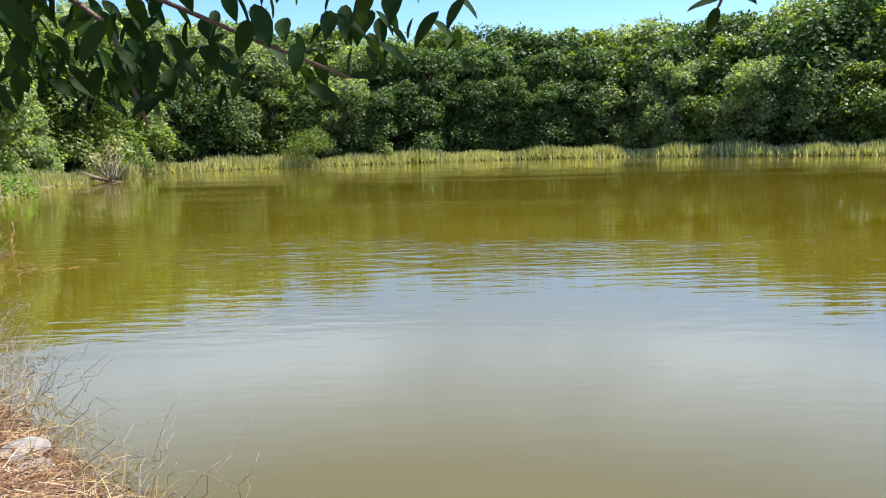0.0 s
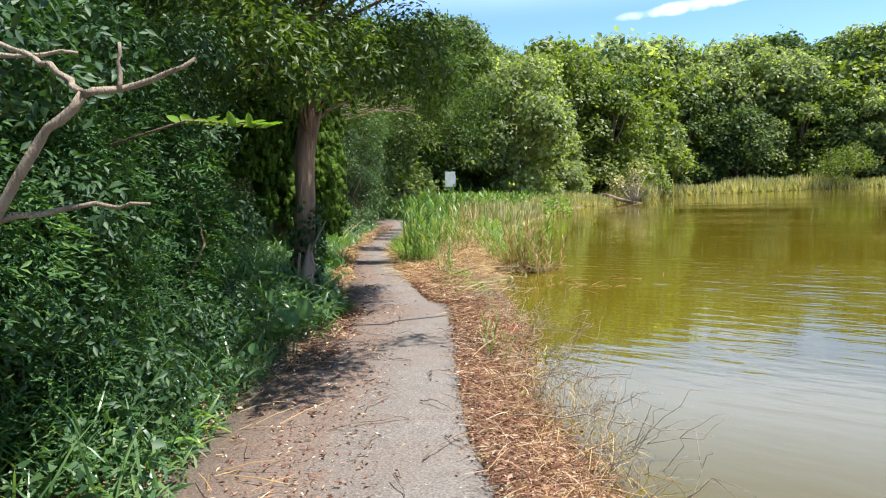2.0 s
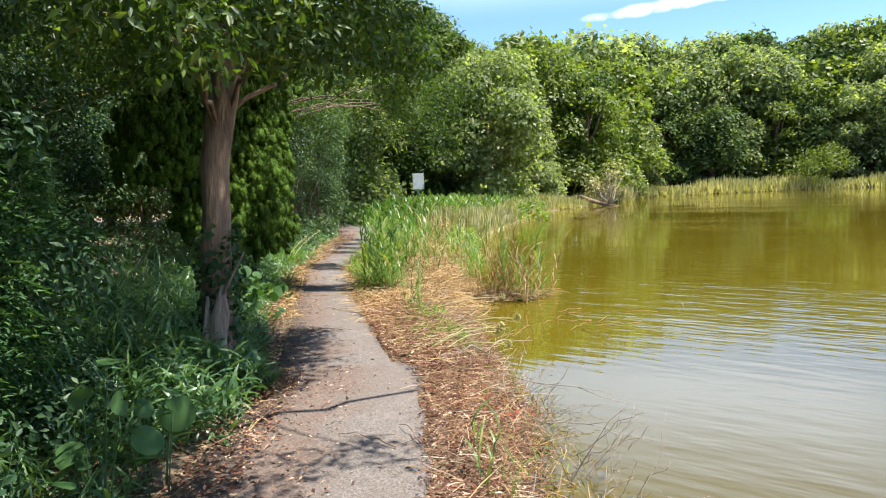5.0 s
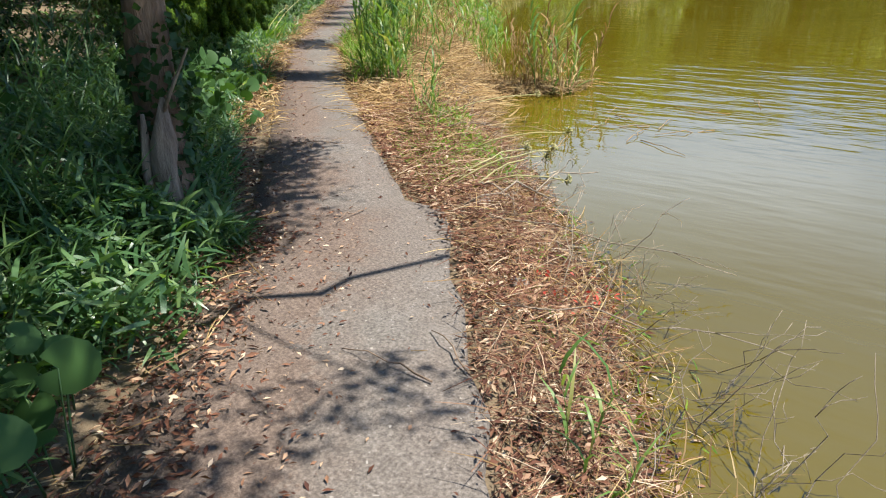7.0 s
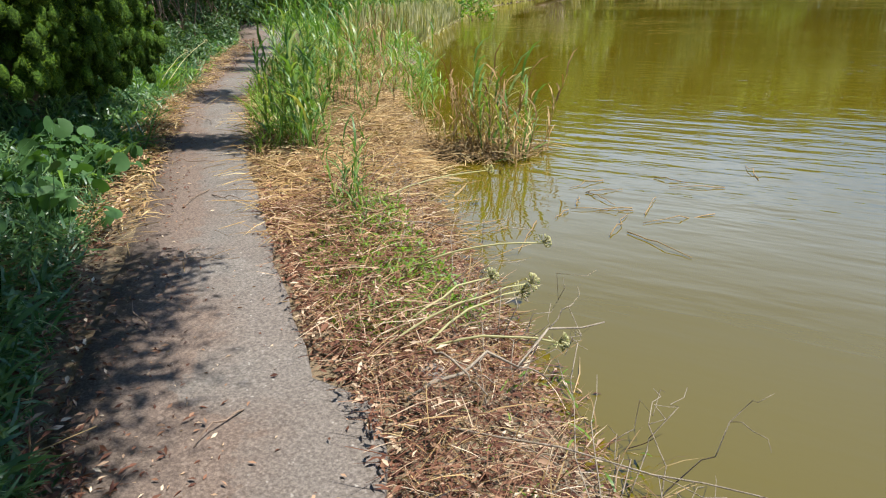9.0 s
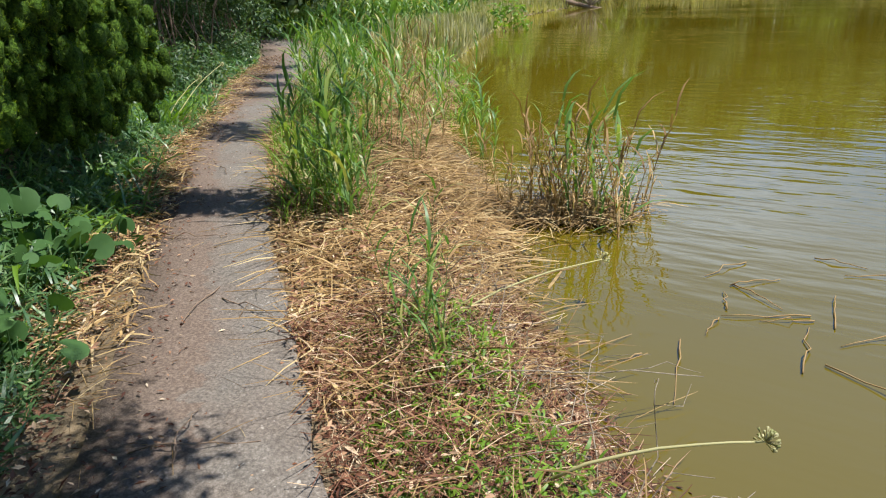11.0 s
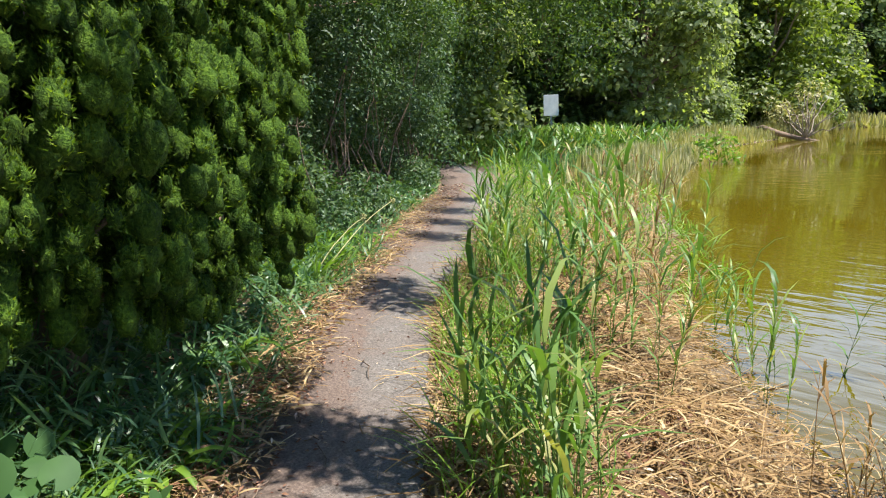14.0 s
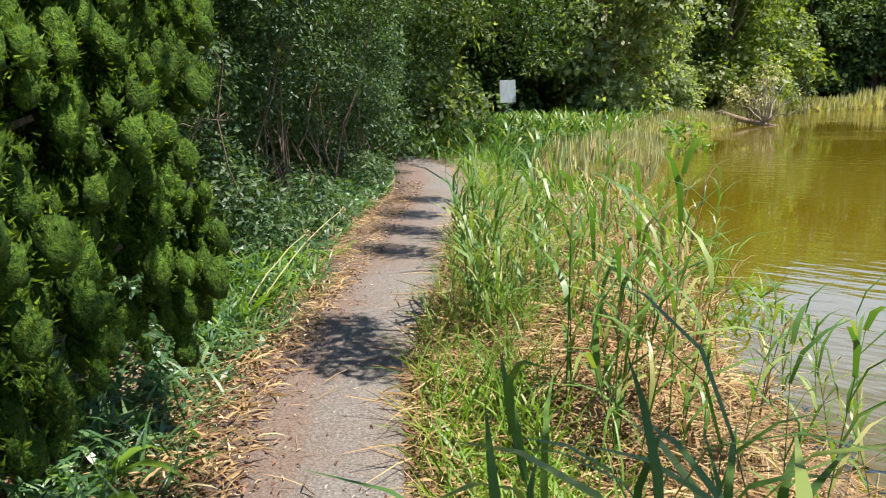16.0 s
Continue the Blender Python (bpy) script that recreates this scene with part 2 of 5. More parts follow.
def velvet_material():
    """Dense juniper scales seen as soft lumps, coloured darker so gaps between needles look shaded."""
    m, nt, p, out = material("juniper_lump")
    n1, n2 = noise_of(nt, 55, 4, 0.7), noise_of(nt, 5, 3)
    col = mixed(nt, 1.0, ramp(nt, n1, [(0.32, (0.02, 0.045, 0.006)), (0.5, (0.06, 0.115, 0.012)), (0.7, (0.14, 0.22, 0.022))]), ramp(nt, n2, [(0.35, (0.6, 0.62, 0.6)), (0.65, (1.15, 1.15, 1.0))]), "MULTIPLY")
    nt.links.new(col, p.inputs["Base Color"])
    p.inputs["Roughness"].default_value = 0.8
    p.inputs["Specular IOR Level"].default_value = 0.15
    bump(nt, p, n1, 1.0, 0.03)
    return m


M_LUMP = velvet_material()
M_GROUND, M_PATH, M_WATER = ground_material(), path_material(), water_material()


def plain_material(name, a, b, rough, scale=6.0):
    m, nt, p, out = material(name)
    nt.links.new(ramp(nt, noise_of(nt, scale, 5), [(0.3, a), (0.7, b)]), p.inputs["Base Color"])
    p.inputs["Roughness"].default_value = rough
    return m


M_WHITE = plain_material("weathered_white_paint", (0.62, 0.63, 0.66), (0.80, 0.80, 0.82), 0.5)
M_STONE = plain_material("grey_stone", (0.16, 0.13, 0.11), (0.30, 0.26, 0.225), 0.9, 20)
M_STEEL = plain_material("grey_steel", (0.25, 0.26, 0.27), (0.38, 0.39, 0.4), 0.5)

# ---- mesh helpers ----
RNG = np.random.default_rng(7)


def mesh_of(name, verts, faces, mat, smooth=False):
    """A mesh from arrays; faces is a list of (n, k) index arrays."""
    me = bpy.data.meshes.new(name)
    verts = np.asarray(verts, np.float32).reshape(-1, 3)
    faces = [np.asarray(f, np.int32) for f in faces if len(f)]
    loops = np.concatenate([f.ravel() for f in faces])
    sizes = np.concatenate([np.full(len(f), f.shape[1], np.int32) for f in faces])
    starts = np.concatenate(([0], np.cumsum(sizes)[:-1])).astype(np.int32)
    me.vertices.add(len(verts)); me.loops.add(len(loops)); me.polygons.add(len(sizes))
    me.vertices.foreach_set("co", verts.ravel())
    me.loops.foreach_set("vertex_index", loops)
    me.polygons.foreach_set("loop_start", starts)
    if smooth:
        me.polygons.foreach_set("use_smooth", np.ones(len(sizes), bool))
    me.update(calc_edges=True)
    me.materials.append(mat)
    return me


def part(name, me, parent, label=""):
    ob = new(name, me)
    ob.parent = parent
    return tagged(ob, label)


def thing(name, label, category, at=(0, 0, 0), turn=0.0, group="", kind=""):
    ob = new(name)
    ob.empty_display_size = 0.1
    ob.matrix_basis = pose(*at, 0, 0, turn)
    return tagged(ob, label, category, group, kind)


LEAF = (np.array([(0, 0, 0), (0.45, 0.5, 0.07), (1, 0, -0.06), (0.45, -0.5, 0.07)]), [[(0, 1, 2), (0, 2, 3)]])
BLADE = (np.array([(0, .35, 0), (0, -.35, 0), (.35, .5, .05), (.35, -.5, .05), (.7, .36, -.03), (.7, -.36, -.03), (1, 0, -.2)]),
         [[(0, 1, 3, 2), (2, 3, 5, 4)], [(4, 5, 6)]])
NEEDLE = (np.array([(0, 0.5, 0), (0, -0.5, 0), (1, 0, 0)]), [[(0, 1, 2)]])
STICK = (np.array([(0, .5, 0), (0, -.5, 0), (.5, .5, .04), (.5, -.5, .04), (1, .3, 0), (1, -.3, 0), (0.5, 0, .055), (0, 0, .015)]),
         [[(7, 1, 3, 6), (0, 7, 6, 2)], [(6, 3, 5), (6, 5, 4), (6, 4, 2)]])


def unit(a):
    return a / np.maximum(np.linalg.norm(a, axis=-1, keepdims=True), 1e-9)


def leaves(pos, way, up, length, width, shape=LEAF):
    """Verts and faces of one leaf at every place, growing along way, its face towards up."""
    t, fs = shape
    n, k = len(pos), len(t)
    way = unit(way)
    side = unit(np.cross(up, way))
    nor = np.cross(way, side)
    length, width = np.broadcast_to(length, n), np.broadcast_to(width, n)
    v = (pos[:, None] + way[:, None] * (t[None, :, 0:1] * length[:, None, None]) + side[:, None] * (t[None, :, 1:2] * width[:, None, None])
         + nor[:, None] * (t[None, :, 2:3] * length[:, None, None]))
    base = (np.arange(n) * k)[:, None, None]
    return v.reshape(-1, 3), [(np.array(f)[None] + base).reshape(-1, len(f[0])) for f in fs]


def joined(pieces):
    vs, fs, o = [], [], 0
    for v, f in pieces:
        vs.append(v)
        fs += [np.asarray(q) + o for q in f]
        o += len(v)
    return np.concatenate(vs), fs


def tube(points, radii, sides=7, rough=0.0, rng=RNG):
    """A tapered, closed limb through points."""
    p = np.array(points, float)
    r = np.interp(np.linspace(0, 1, len(p)), np.linspace(0, 1, len(radii)), radii)
    d = unit(np.gradient(p, axis=0))
    a = unit(np.cross(d, np.array((0.31, 0.87, 0.38))))
    c = np.cross(d, a)
    th = np.arange(sides) * 2 * math.pi / sides
    ring = a[:, None] * np.cos(th)[None, :, None] + c[:, None] * np.sin(th)[None, :, None]
    rr = r[:, None] * (1 + rough * rng.normal(size=(len(p), sides)))
    v = (p[:, None] + ring * rr[:, :, None]).reshape(-1, 3)
    i = np.arange(len(p) - 1)[:, None] * sides
    j = np.arange(sides)[None]
    k = (j + 1) % sides
    quads = np.stack([i + j, i + k, i + k + sides, i + j + sides], -1).reshape(-1, 4)
    caps = [np.array([list(range(sides))[::-1]]), np.array([[(len(p) - 1) * sides + q for q in range(sides)]])]
    return v, [quads, *caps]


def curve_points(a, b, sag=0.0, n=8, wobble=0.0, rng=RNG):
    a, b = np.array(a, float), np.array(b, float)
    t = np.linspace(0, 1, n)[:, None]
    p = a + (b - a) * t + np.array((0, 0, 1.0)) * sag * 4 * t * (1 - t)
    return p + rng.normal(size=p.shape) * wobble * np.sin(t * math.pi)


def ball_dirs(n, rng, low=-1.0):
    z = rng.uniform(low, 1, n)
    a = rng.uniform(0, 2 * math.pi, n)
    s = np.sqrt(1 - z * z)
    return np.stack([s * np.cos(a), s * np.sin(a), z], -1)


def crown(clumps, per, leaf, rng, aspect=0.5, low=-0.5, fill=0.55, shape=LEAF, droop=0.1):
    """Leaves in rounded clumps (centre, radius): thick on the skin of each clump, thinner within."""
    pos, way, up = [], [], []
    for c, r in clumps:
        n = max(8, int(per * (r if np.isscalar(r) else float(np.mean(r))) ** 2))
        d = ball_dirs(n, rng, low)
        depth = 1 - fill * rng.random((n, 1)) ** 2.2
        q = np.asarray(c) + d * depth * np.asarray(r) * (1 + 0.12 * rng.normal(size=(n, 1)))
        pos.append(q)
        up.append(unit(d + np.array((0, 0, 0.5)) + 0.5 * rng.normal(size=(n, 3))))
        way.append(unit(np.cross(rng.normal(size=(n, 3)), up[-1])) + 0.35 * d - np.array((0, 0, droop)))
    pos, way, up = map(np.concatenate, (pos, way, up))
    ln = leaf * rng.uniform(0.65, 1.3, len(pos))
    return leaves(pos, way, up, ln, ln * aspect, shape)

# ---- plan ----
RIGHT_EDGE = [(3.4, -3.2), (1.2, -0.75), (-0.5, 1.15), (-2.06, 2.76), (-2.7, 3.35), (-3.55, 4.28), (-4.55, 5.4), (-5.12, 6.02), (-5.4, 6.03),
              (-6.2, 6.66), (-7.56, 7.74), (-8.4, 8.45), (-9.4, 9.38), (-10.2, 10.06), (-11.0, 11.0), (-11.95, 12.2), (-13.5, 14.0), (-15.4, 16.2), (-17.6, 18.2), (-20.6, 20.2)]
PATH_WIDTH = 1.2
SHORE = [(6.0, -3.6), (3.2, -1.1), (1.2, 0.75), (-0.35, 2.1), (-0.9, 2.58), (-1.5, 3.08), (-2.1, 3.6), (-2.5, 3.92), (-3.0, 4.42), (-3.45, 5.0), (-3.8, 5.55), (-4.15, 6.05), (-4.8, 6.72), (-5.3, 7.2), (-5.9, 7.85),
         (-6.4, 8.38), (-6.75, 8.9), (-7.05, 9.4), (-7.4, 9.95), (-7.9, 10.5), (-8.5, 11.1), (-9.3, 11.85), (-9.95, 13.0), (-11.0, 14.9), (-12.6, 17.0), (-14.8, 21.8), (-17.0, 26.6), (-18.4, 31.0), (-18.9, 39.0),
         (-20.0, 45.0), (-17.5, 48.2), (-12.8, 51.5), (-4.7, 54.0), (4.1, 56.0), (13.3, 55.5), (20.0, 50.0), (25.2, 45.7), (34.0, 38.0), (44.0, 24.0), (40.0, 2.0), (22.0, -9.0), (10.0, -7.0)]
WATER_Z = -0.2


def shore_distance(x, y):
    """Signed distance to the shoreline, positive on land."""
    x, y = np.asarray(x, float), np.asarray(y, float)
    best, inside = np.full(x.shape, 1e9), np.zeros(x.shape, bool)
    for (ax, ay), (bx, by) in zip(SHORE, SHORE[1:] + SHORE[:1]):
        dx, dy = bx - ax, by - ay
        t = np.clip(((x - ax) * dx + (y - ay) * dy) / (dx * dx + dy * dy), 0, 1)
        best = np.minimum(best, np.hypot(x - ax - t * dx, y - ay - t * dy))
        cross = (ay > y) != (by > y)
        inside ^= cross & (x < (bx - ax) * (y - ay) / (by - ay + 1e-12) + ax)
    return np.where(inside, -best, best)


def path_side(x, y):
    """Distance from the path's water-side edge, positive towards the thicket."""
    x, y = np.asarray(x, float), np.asarray(y, float)
    best, val = np.full(x.shape, 1e9), np.zeros(x.shape)
    for (ax, ay), (bx, by) in zip(RIGHT_EDGE, RIGHT_EDGE[1:]):
        dx, dy = bx - ax, by - ay
        t = np.clip(((x - ax) * dx + (y - ay) * dy) / (dx * dx + dy * dy), 0, 1)
        ex, ey = x - ax - t * dx, y - ay - t * dy
        d = np.hypot(ex, ey)
        s = np.sign(dx * ey - dy * ex)
        val = np.where(d < best, d * s, val)
        best = np.minimum(best, d)
    return val


def ground_z(x, y):
    x, y = np.asarray(x, float), np.asarray(y, float)
    d, s = shore_distance(x, y), path_side(x, y)
    lump = 0.03 * np.sin(x * 3.1 + 1) * np.sin(y * 2.7) + 0.02 * np.sin(x * 7.3) * np.sin(y * 8.1 + 2)
    land = WATER_Z + np.clip(d, 0, 0.6) / 0.6 * 0.16 + lump * np.clip(d / 0.4, 0, 1)
    land = land + 0.12 * np.clip((s - PATH_WIDTH) / 1.2, 0, 1) + 0.05 * np.clip((s - 2.4), 0, 40)
    far = np.clip((d - 3.5) / 9, 0, 1) ** 1.3
    land = np.where(np.hypot(x + 6, y - 7) > 26, WATER_Z + 0.16 * np.clip(d / 0.6, 0, 1) + 1.4 * far * np.clip((np.hypot(x + 6, y - 7) - 33) / 6, 0, 1), land)
    under = WATER_Z + np.clip(d, -3, 0) * 0.3 - 0.03
    z = np.where(d > 0, land, under)
    on_path = (s > -0.05) & (s < PATH_WIDTH + 0.08 + 0.3 * np.clip((x + 3.6) / 1.6, 0, 1)) & (np.hypot(x + 6, y - 7) < 26)
    return np.where(on_path, np.minimum(z, -0.035), z)

# ---- ground, water, path ----


def graded(lo, hi, step, out_lo, out_hi):
    mid = list(np.arange(lo, hi + step / 2, step))
    a, g = [], step
    x = lo
    while x > out_lo:
        g *= 1.18
        x -= g
        a.append(x)
    c, g = [], step
    x = hi
    while x < out_hi:
        g *= 1.18
        x += g
        c.append(x)
    return np.array(a[::-1] + mid + c)


gx, gy = graded(-17.0, 4.0, 0.13, -900, 900), graded(-2.5, 17.0, 0.13, -900, 900)
X, Y = np.meshgrid(gx, gy, indexing="ij")
Z = ground_z(X, Y)
nx, ny = X.shape
ii = (np.arange(nx - 1)[:, None] * ny + np.arange(ny - 1)[None]).ravel()
ground = new("ground", mesh_of("ground", np.stack([X, Y, Z], -1), [np.stack([ii, ii + ny, ii + ny + 1, ii + 1], -1)], M_GROUND, True))
tagged(ground, "brown earth bank with dry plant litter round a pond", "ground", kind="structure")

sx = np.array(SHORE)
outer = sx + 0.35 * unit(sx - sx.mean(0))
water = new("water", mesh_of("water", np.c_[outer, np.full(len(outer), WATER_Z)], [np.arange(len(outer))[None]], M_WATER))
tagged(water, "murky yellow-green pond water with light ripples", "water", kind="structure")


def path_slab():
    r = []
    pts = np.array(RIGHT_EDGE)
    for a, b in zip(pts, pts[1:]):
        n = max(1, int(np.linalg.norm(b - a) / 0.22))
        r += [a + (b - a) * i / n for i in range(n)]
    r = np.array(r + [pts[-1]])
    d = unit(np.gradient(r, axis=0))
    for _ in range(10):
        d[1:-1] = unit(d[:-2] + d[1:-1] + d[2:])
    nor = np.stack([-d[:, 1], d[:, 0]], -1)
    rough = RNG.normal(size=len(r)) * 0.018
    wide = np.interp(-r[:, 0], (1.6, 3.2, 4.0, 5.2, 6.2, 7.6, 9.3, 10.6, 12.0), (1.27, 1.05, 1.0, 0.78, 0.68, 0.6, 0.64, 0.84, 0.9))[:, None]
    rows = []
    for w, z in ((-0.005, -0.12), (0, -0.012), (0.02, 0.0), (0.4, 0.006), (0.8, 0.004), (PATH_WIDTH - 0.02, 0.0), (PATH_WIDTH, -0.1)):
        q = r + nor * ((w * wide if w > 0.1 else w) + rough[:, None] * (1 if w < 0.1 else 0.4))
        rows.append(np.c_[q, np.full(len(q), z) + (RNG.normal(size=len(q)) * 0.003 if z > -0.05 else 0)])
    v = np.stack(rows, 1)
    m, k = v.shape[:2]
    i = (np.arange(m - 1)[:, None] * k + np.arange(k - 1)[None]).ravel()
    me = mesh_of("path", v, [np.stack([i, i + k, i + k + 1, i + 1], -1)[:, ::-1]], M_PATH)
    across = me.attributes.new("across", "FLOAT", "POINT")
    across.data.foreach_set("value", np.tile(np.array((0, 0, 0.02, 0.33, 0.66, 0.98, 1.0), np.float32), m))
    return me


path = tagged(new("path", path_slab()), "worn grey concrete footpath with a ragged edge", "path", kind="structure")

# ---- far trees round the pond ----


def broad_tree(seed, height, spread, mat, layers, flat=0.55, per=260, leaf=0.32):
    """Meshes of a tree: trunk with limbs, and a crown of leafy pads."""
    rng = np.random.default_rng(seed)
    top = height * 0.8
    lean = rng.normal(size=2) * 0.06 * height
    trunk = [tube([(0, 0, -0.3), (lean[0] * .3, lean[1] * .3, top * .4), (lean[0], lean[1], top)], [0.03 * height, 0.022 * height, 0.008 * height], 7, 0.06, rng)]
    clumps = []
    for i in range(layers):
        h = height * (0.1 + 0.86 * (i + 0.5) / layers)
        reach = spread * math.sqrt(max(0.08, 1 - ((h / height - 0.42) / 0.6) ** 2))
        for j in range(rng.integers(6, 10)):
            a = rng.uniform(0, 2 * math.pi)
            q = reach * rng.uniform(0.35, 0.95)
            c = (lean[0] * h / top + q * math.cos(a), lean[1] * h / top + q * math.sin(a), h + rng.normal() * 0.04 * height)
            s = spread * rng.uniform(0.2, 0.46)
            clumps.append((c, np.array((s, s, s * flat * rng.uniform(0.8, 1.2)))))
            if j < 3:
                trunk.append(tube(curve_points((lean[0] * .5, lean[1] * .5, h * 0.62), c, 0.1, 5, 0.05, rng), [0.011 * height, 0.003 * height], 5, 0, rng))
    tv, tf = joined(trunk)
    cv, cf = crown(clumps, per, leaf, rng, 0.62, -0.45, 0.32)
    return mesh_of("trunk", tv, tf, M_BARK, True), mesh_of("crown", cv, cf, mat)


TREE_KINDS, TREE_HEIGHTS = [], (8.6, 9.6, 7.2, 10.4, 6.2, 8.0, 9.0)
for k, (h, s, m, lay) in enumerate([(8.6, 3.3, 0, 6), (9.6, 3.0, 0, 7), (7.2, 3.2, 1, 5), (10.4, 3.6, 1, 7), (6.2, 2.8, 2, 5), (8.0, 3.5, 0, 6), (9.0, 3.4, 2, 6)]):
    tm, cm = broad_tree(100 + k, h, s, M_TREE[m], lay, (0.8, 0.7, 0.95)[k % 3], 160, 0.37)
    t0 = thing("tree", ("dark green broad-crowned tree on the far bank", "tall dark green tree with layered boughs", "grey-green rounded tree behind the reed belt")[k % 3], "tree", (0, 0, -60), group="trees round the pond")
    part("trunk", tm, t0)
    part("crown", cm, t0)
    TREE_KINDS.append(t0)
tree_rng = np.random.default_rng(21)
FAR_SPOTS = []
shore_loop = np.array(SHORE[25:31])
seg = np.linalg.norm(np.diff(shore_loop, axis=0), axis=1)
for row, (off, gap, grow) in enumerate(((3.6, 3.0, 0.62), (7.2, 3.6, 0.86), (11.0, 4.4, 1.0))):
    at = 0.0
    while at < seg.sum():
        k = int(np.searchsorted(np.cumsum(seg), at))
        k = min(k, len(seg) - 1)
        f = (at - (np.cumsum(seg)[k] - seg[k])) / seg[k]
        p = shore_loop[k] + (shore_loop[k + 1] - shore_loop[k]) * f
        d = unit(shore_loop[k + 1] - shore_loop[k])
        n = np.array((-d[1], d[0]))
        if shore_distance(*(p + n)) < 0:
            n = -n
        q = p + n * (off + tree_rng.normal() * 0.6)
        if shore_distance(*q) > 2.2:
            FAR_SPOTS.append((q[0], q[1], grow * tree_rng.uniform(0.82, 1.16)))
        at += gap * tree_rng.uniform(0.8, 1.2)
reach = np.arange(20.0, 75.0, 0.25)
for back, step, g in ((4.2, 2.6, 0.7), (8.0, 2.7, 0.98), (12.0, 3.0, 1.12), (17.0, 3.2, 1.16)):
    for deg in np.arange(-31.0, 62.0, step):
        a = radians(deg + tree_rng.normal() * 0.3)
        wet = shore_distance(reach * math.sin(a), 4 + reach * math.cos(a)) < 0
        far = reach[np.nonzero(wet)[0][-1]] + back + tree_rng.normal() * 0.5
        FAR_SPOTS.append((far * math.sin(a), 4 + far * math.cos(a), g * tree_rng.uniform(0.9, 1.08)))
for o, g in ((8.6, 0.85),):
    for q in np.arange(-7.0, 30.0, 3.0):
        i = np.clip(q / 26.0, -0.2, 1.0)
        x, y = -2.06 - 19.0 * i - 0.69 * o, 2.72 + 18.0 * i - 0.72 * o
        FAR_SPOTS.append((x + tree_rng.normal() * 0.5, y + tree_rng.normal() * 0.5, g * tree_rng.uniform(0.85, 1.1)))


def hides_board(x, y):
    t = max(0.0, min(1.05, ((x + 2) * -20 + (y - 2.4) * 23.3) / (400 + 543)))
    return math.hypot(x + 2 + 20 * t, y - 2.4 - 23.3 * t) < 3.3


FAR_SPOTS = [q for q in FAR_SPOTS if not hides_board(q[0], q[1])]
first = set()
for i, (x, y, g) in enumerate(FAR_SPOTS):
    k = int(tree_rng.integers(0, len(TREE_KINDS)))
    g *= 0.96 * ((9.2 / TREE_HEIGHTS[k]) ** 0.8 if g > 0.9 else 1.0)
    if x < -17 and 26 < y < 50:
        k = (2, 4, 6, 2)[k % 4]
    m = pose(x, y, float(ground_z(x, y)) - 0.1, 0, 0, tree_rng.uniform(0, 360)) 
    t0 = TREE_KINDS[k]
    if k not in first:
        first.add(k)
        t0.scale = (g, g, g)
        t0.matrix_basis = m @ Matrix.Diagonal((g, g, g, 1))
    else:
        c = copy_thing(t0, m)
        c.scale = (g, g, g)
for k, t0 in enumerate(TREE_KINDS):
    if k not in first:
        for o in (*t0.children, t0):
            bpy.data.objects.remove(o)

# ---- positions along the path ----
EDGE = np.array(RIGHT_EDGE)
EDGE_S = np.concatenate(([0], np.cumsum(np.linalg.norm(np.diff(EDGE, axis=0), axis=1))))
EDGE_S = EDGE_S - EDGE_S[3]
_fine = np.linspace(EDGE_S[0], EDGE_S[-1], 300)
_line = np.stack([np.interp(_fine, EDGE_S, EDGE[:, 0]), np.interp(_fine, EDGE_S, EDGE[:, 1])], -1)
for _ in range(12):
    _line[1:-1] = (_line[:-2] + _line[1:-1] * 2 + _line[2:]) / 4
_dir = unit(np.gradient(_line, axis=0))


def along(s, off):
    """The place s metres along the path, off metres from its water-side edge towards the thicket."""
    s, off = np.asarray(s, float), np.asarray(off, float)
    x, y = np.interp(s, _fine, _line[:, 0]), np.interp(s, _fine, _line[:, 1])
    dx, dy = np.interp(s, _fine, _dir[:, 0]), np.interp(s, _fine, _dir[:, 1])
    return np.stack([x - dy * off, y + dx * off], -1)


def on_ground(xy, lift=0.0):
    return np.concatenate([xy, (ground_z(xy[..., 0], xy[..., 1]) + lift)[..., None]], -1)


def spread(n, s0, s1, o0, o1, rng):
    return on_ground(along(rng.uniform(s0, s1, n), rng.uniform(o0, o1, n)))


# ---- thicket beside the path ----


def shrub(name, label, spot, height, width, mat, seed, leaf=0.07, per=2600, parts_group="thicket shrubs", bare=0.25, aspect=0.42):
    rng = np.random.default_rng(seed)
    ob = thing(name, label, "shrub", (*spot, float(ground_z(*spot)) - 0.03), 0, parts_group)
    stems, clumps = [], []
    for j in range(int(7 + height * 4)):
        a, h = rng.uniform(0, 2 * math.pi), height * (bare + (1 - bare) * rng.random() ** 0.8)
        q = width * rng.uniform(0.15, 0.85)
        c = np.array((q * math.cos(a), q * math.sin(a), h))
        r = width * rng.uniform(0.26, 0.42)
        clumps.append((c, np.array((r, r, r * 0.8))))
        if j < 6:
            stems.append(tube(curve_points((0.08 * math.cos(a), 0.08 * math.sin(a), 0), c, 0.0, 6, 0.06, rng), [0.01 + 0.003 * height, 0.004], 5, 0, rng))
    for q in stems:
        part("stem", mesh_of("stem", *q, M_BARK, True), ob)
    part("foliage", mesh_of("foliage", *crown(clumps, per, leaf, rng, aspect, -0.7, 0.6), mat), ob)
    return ob


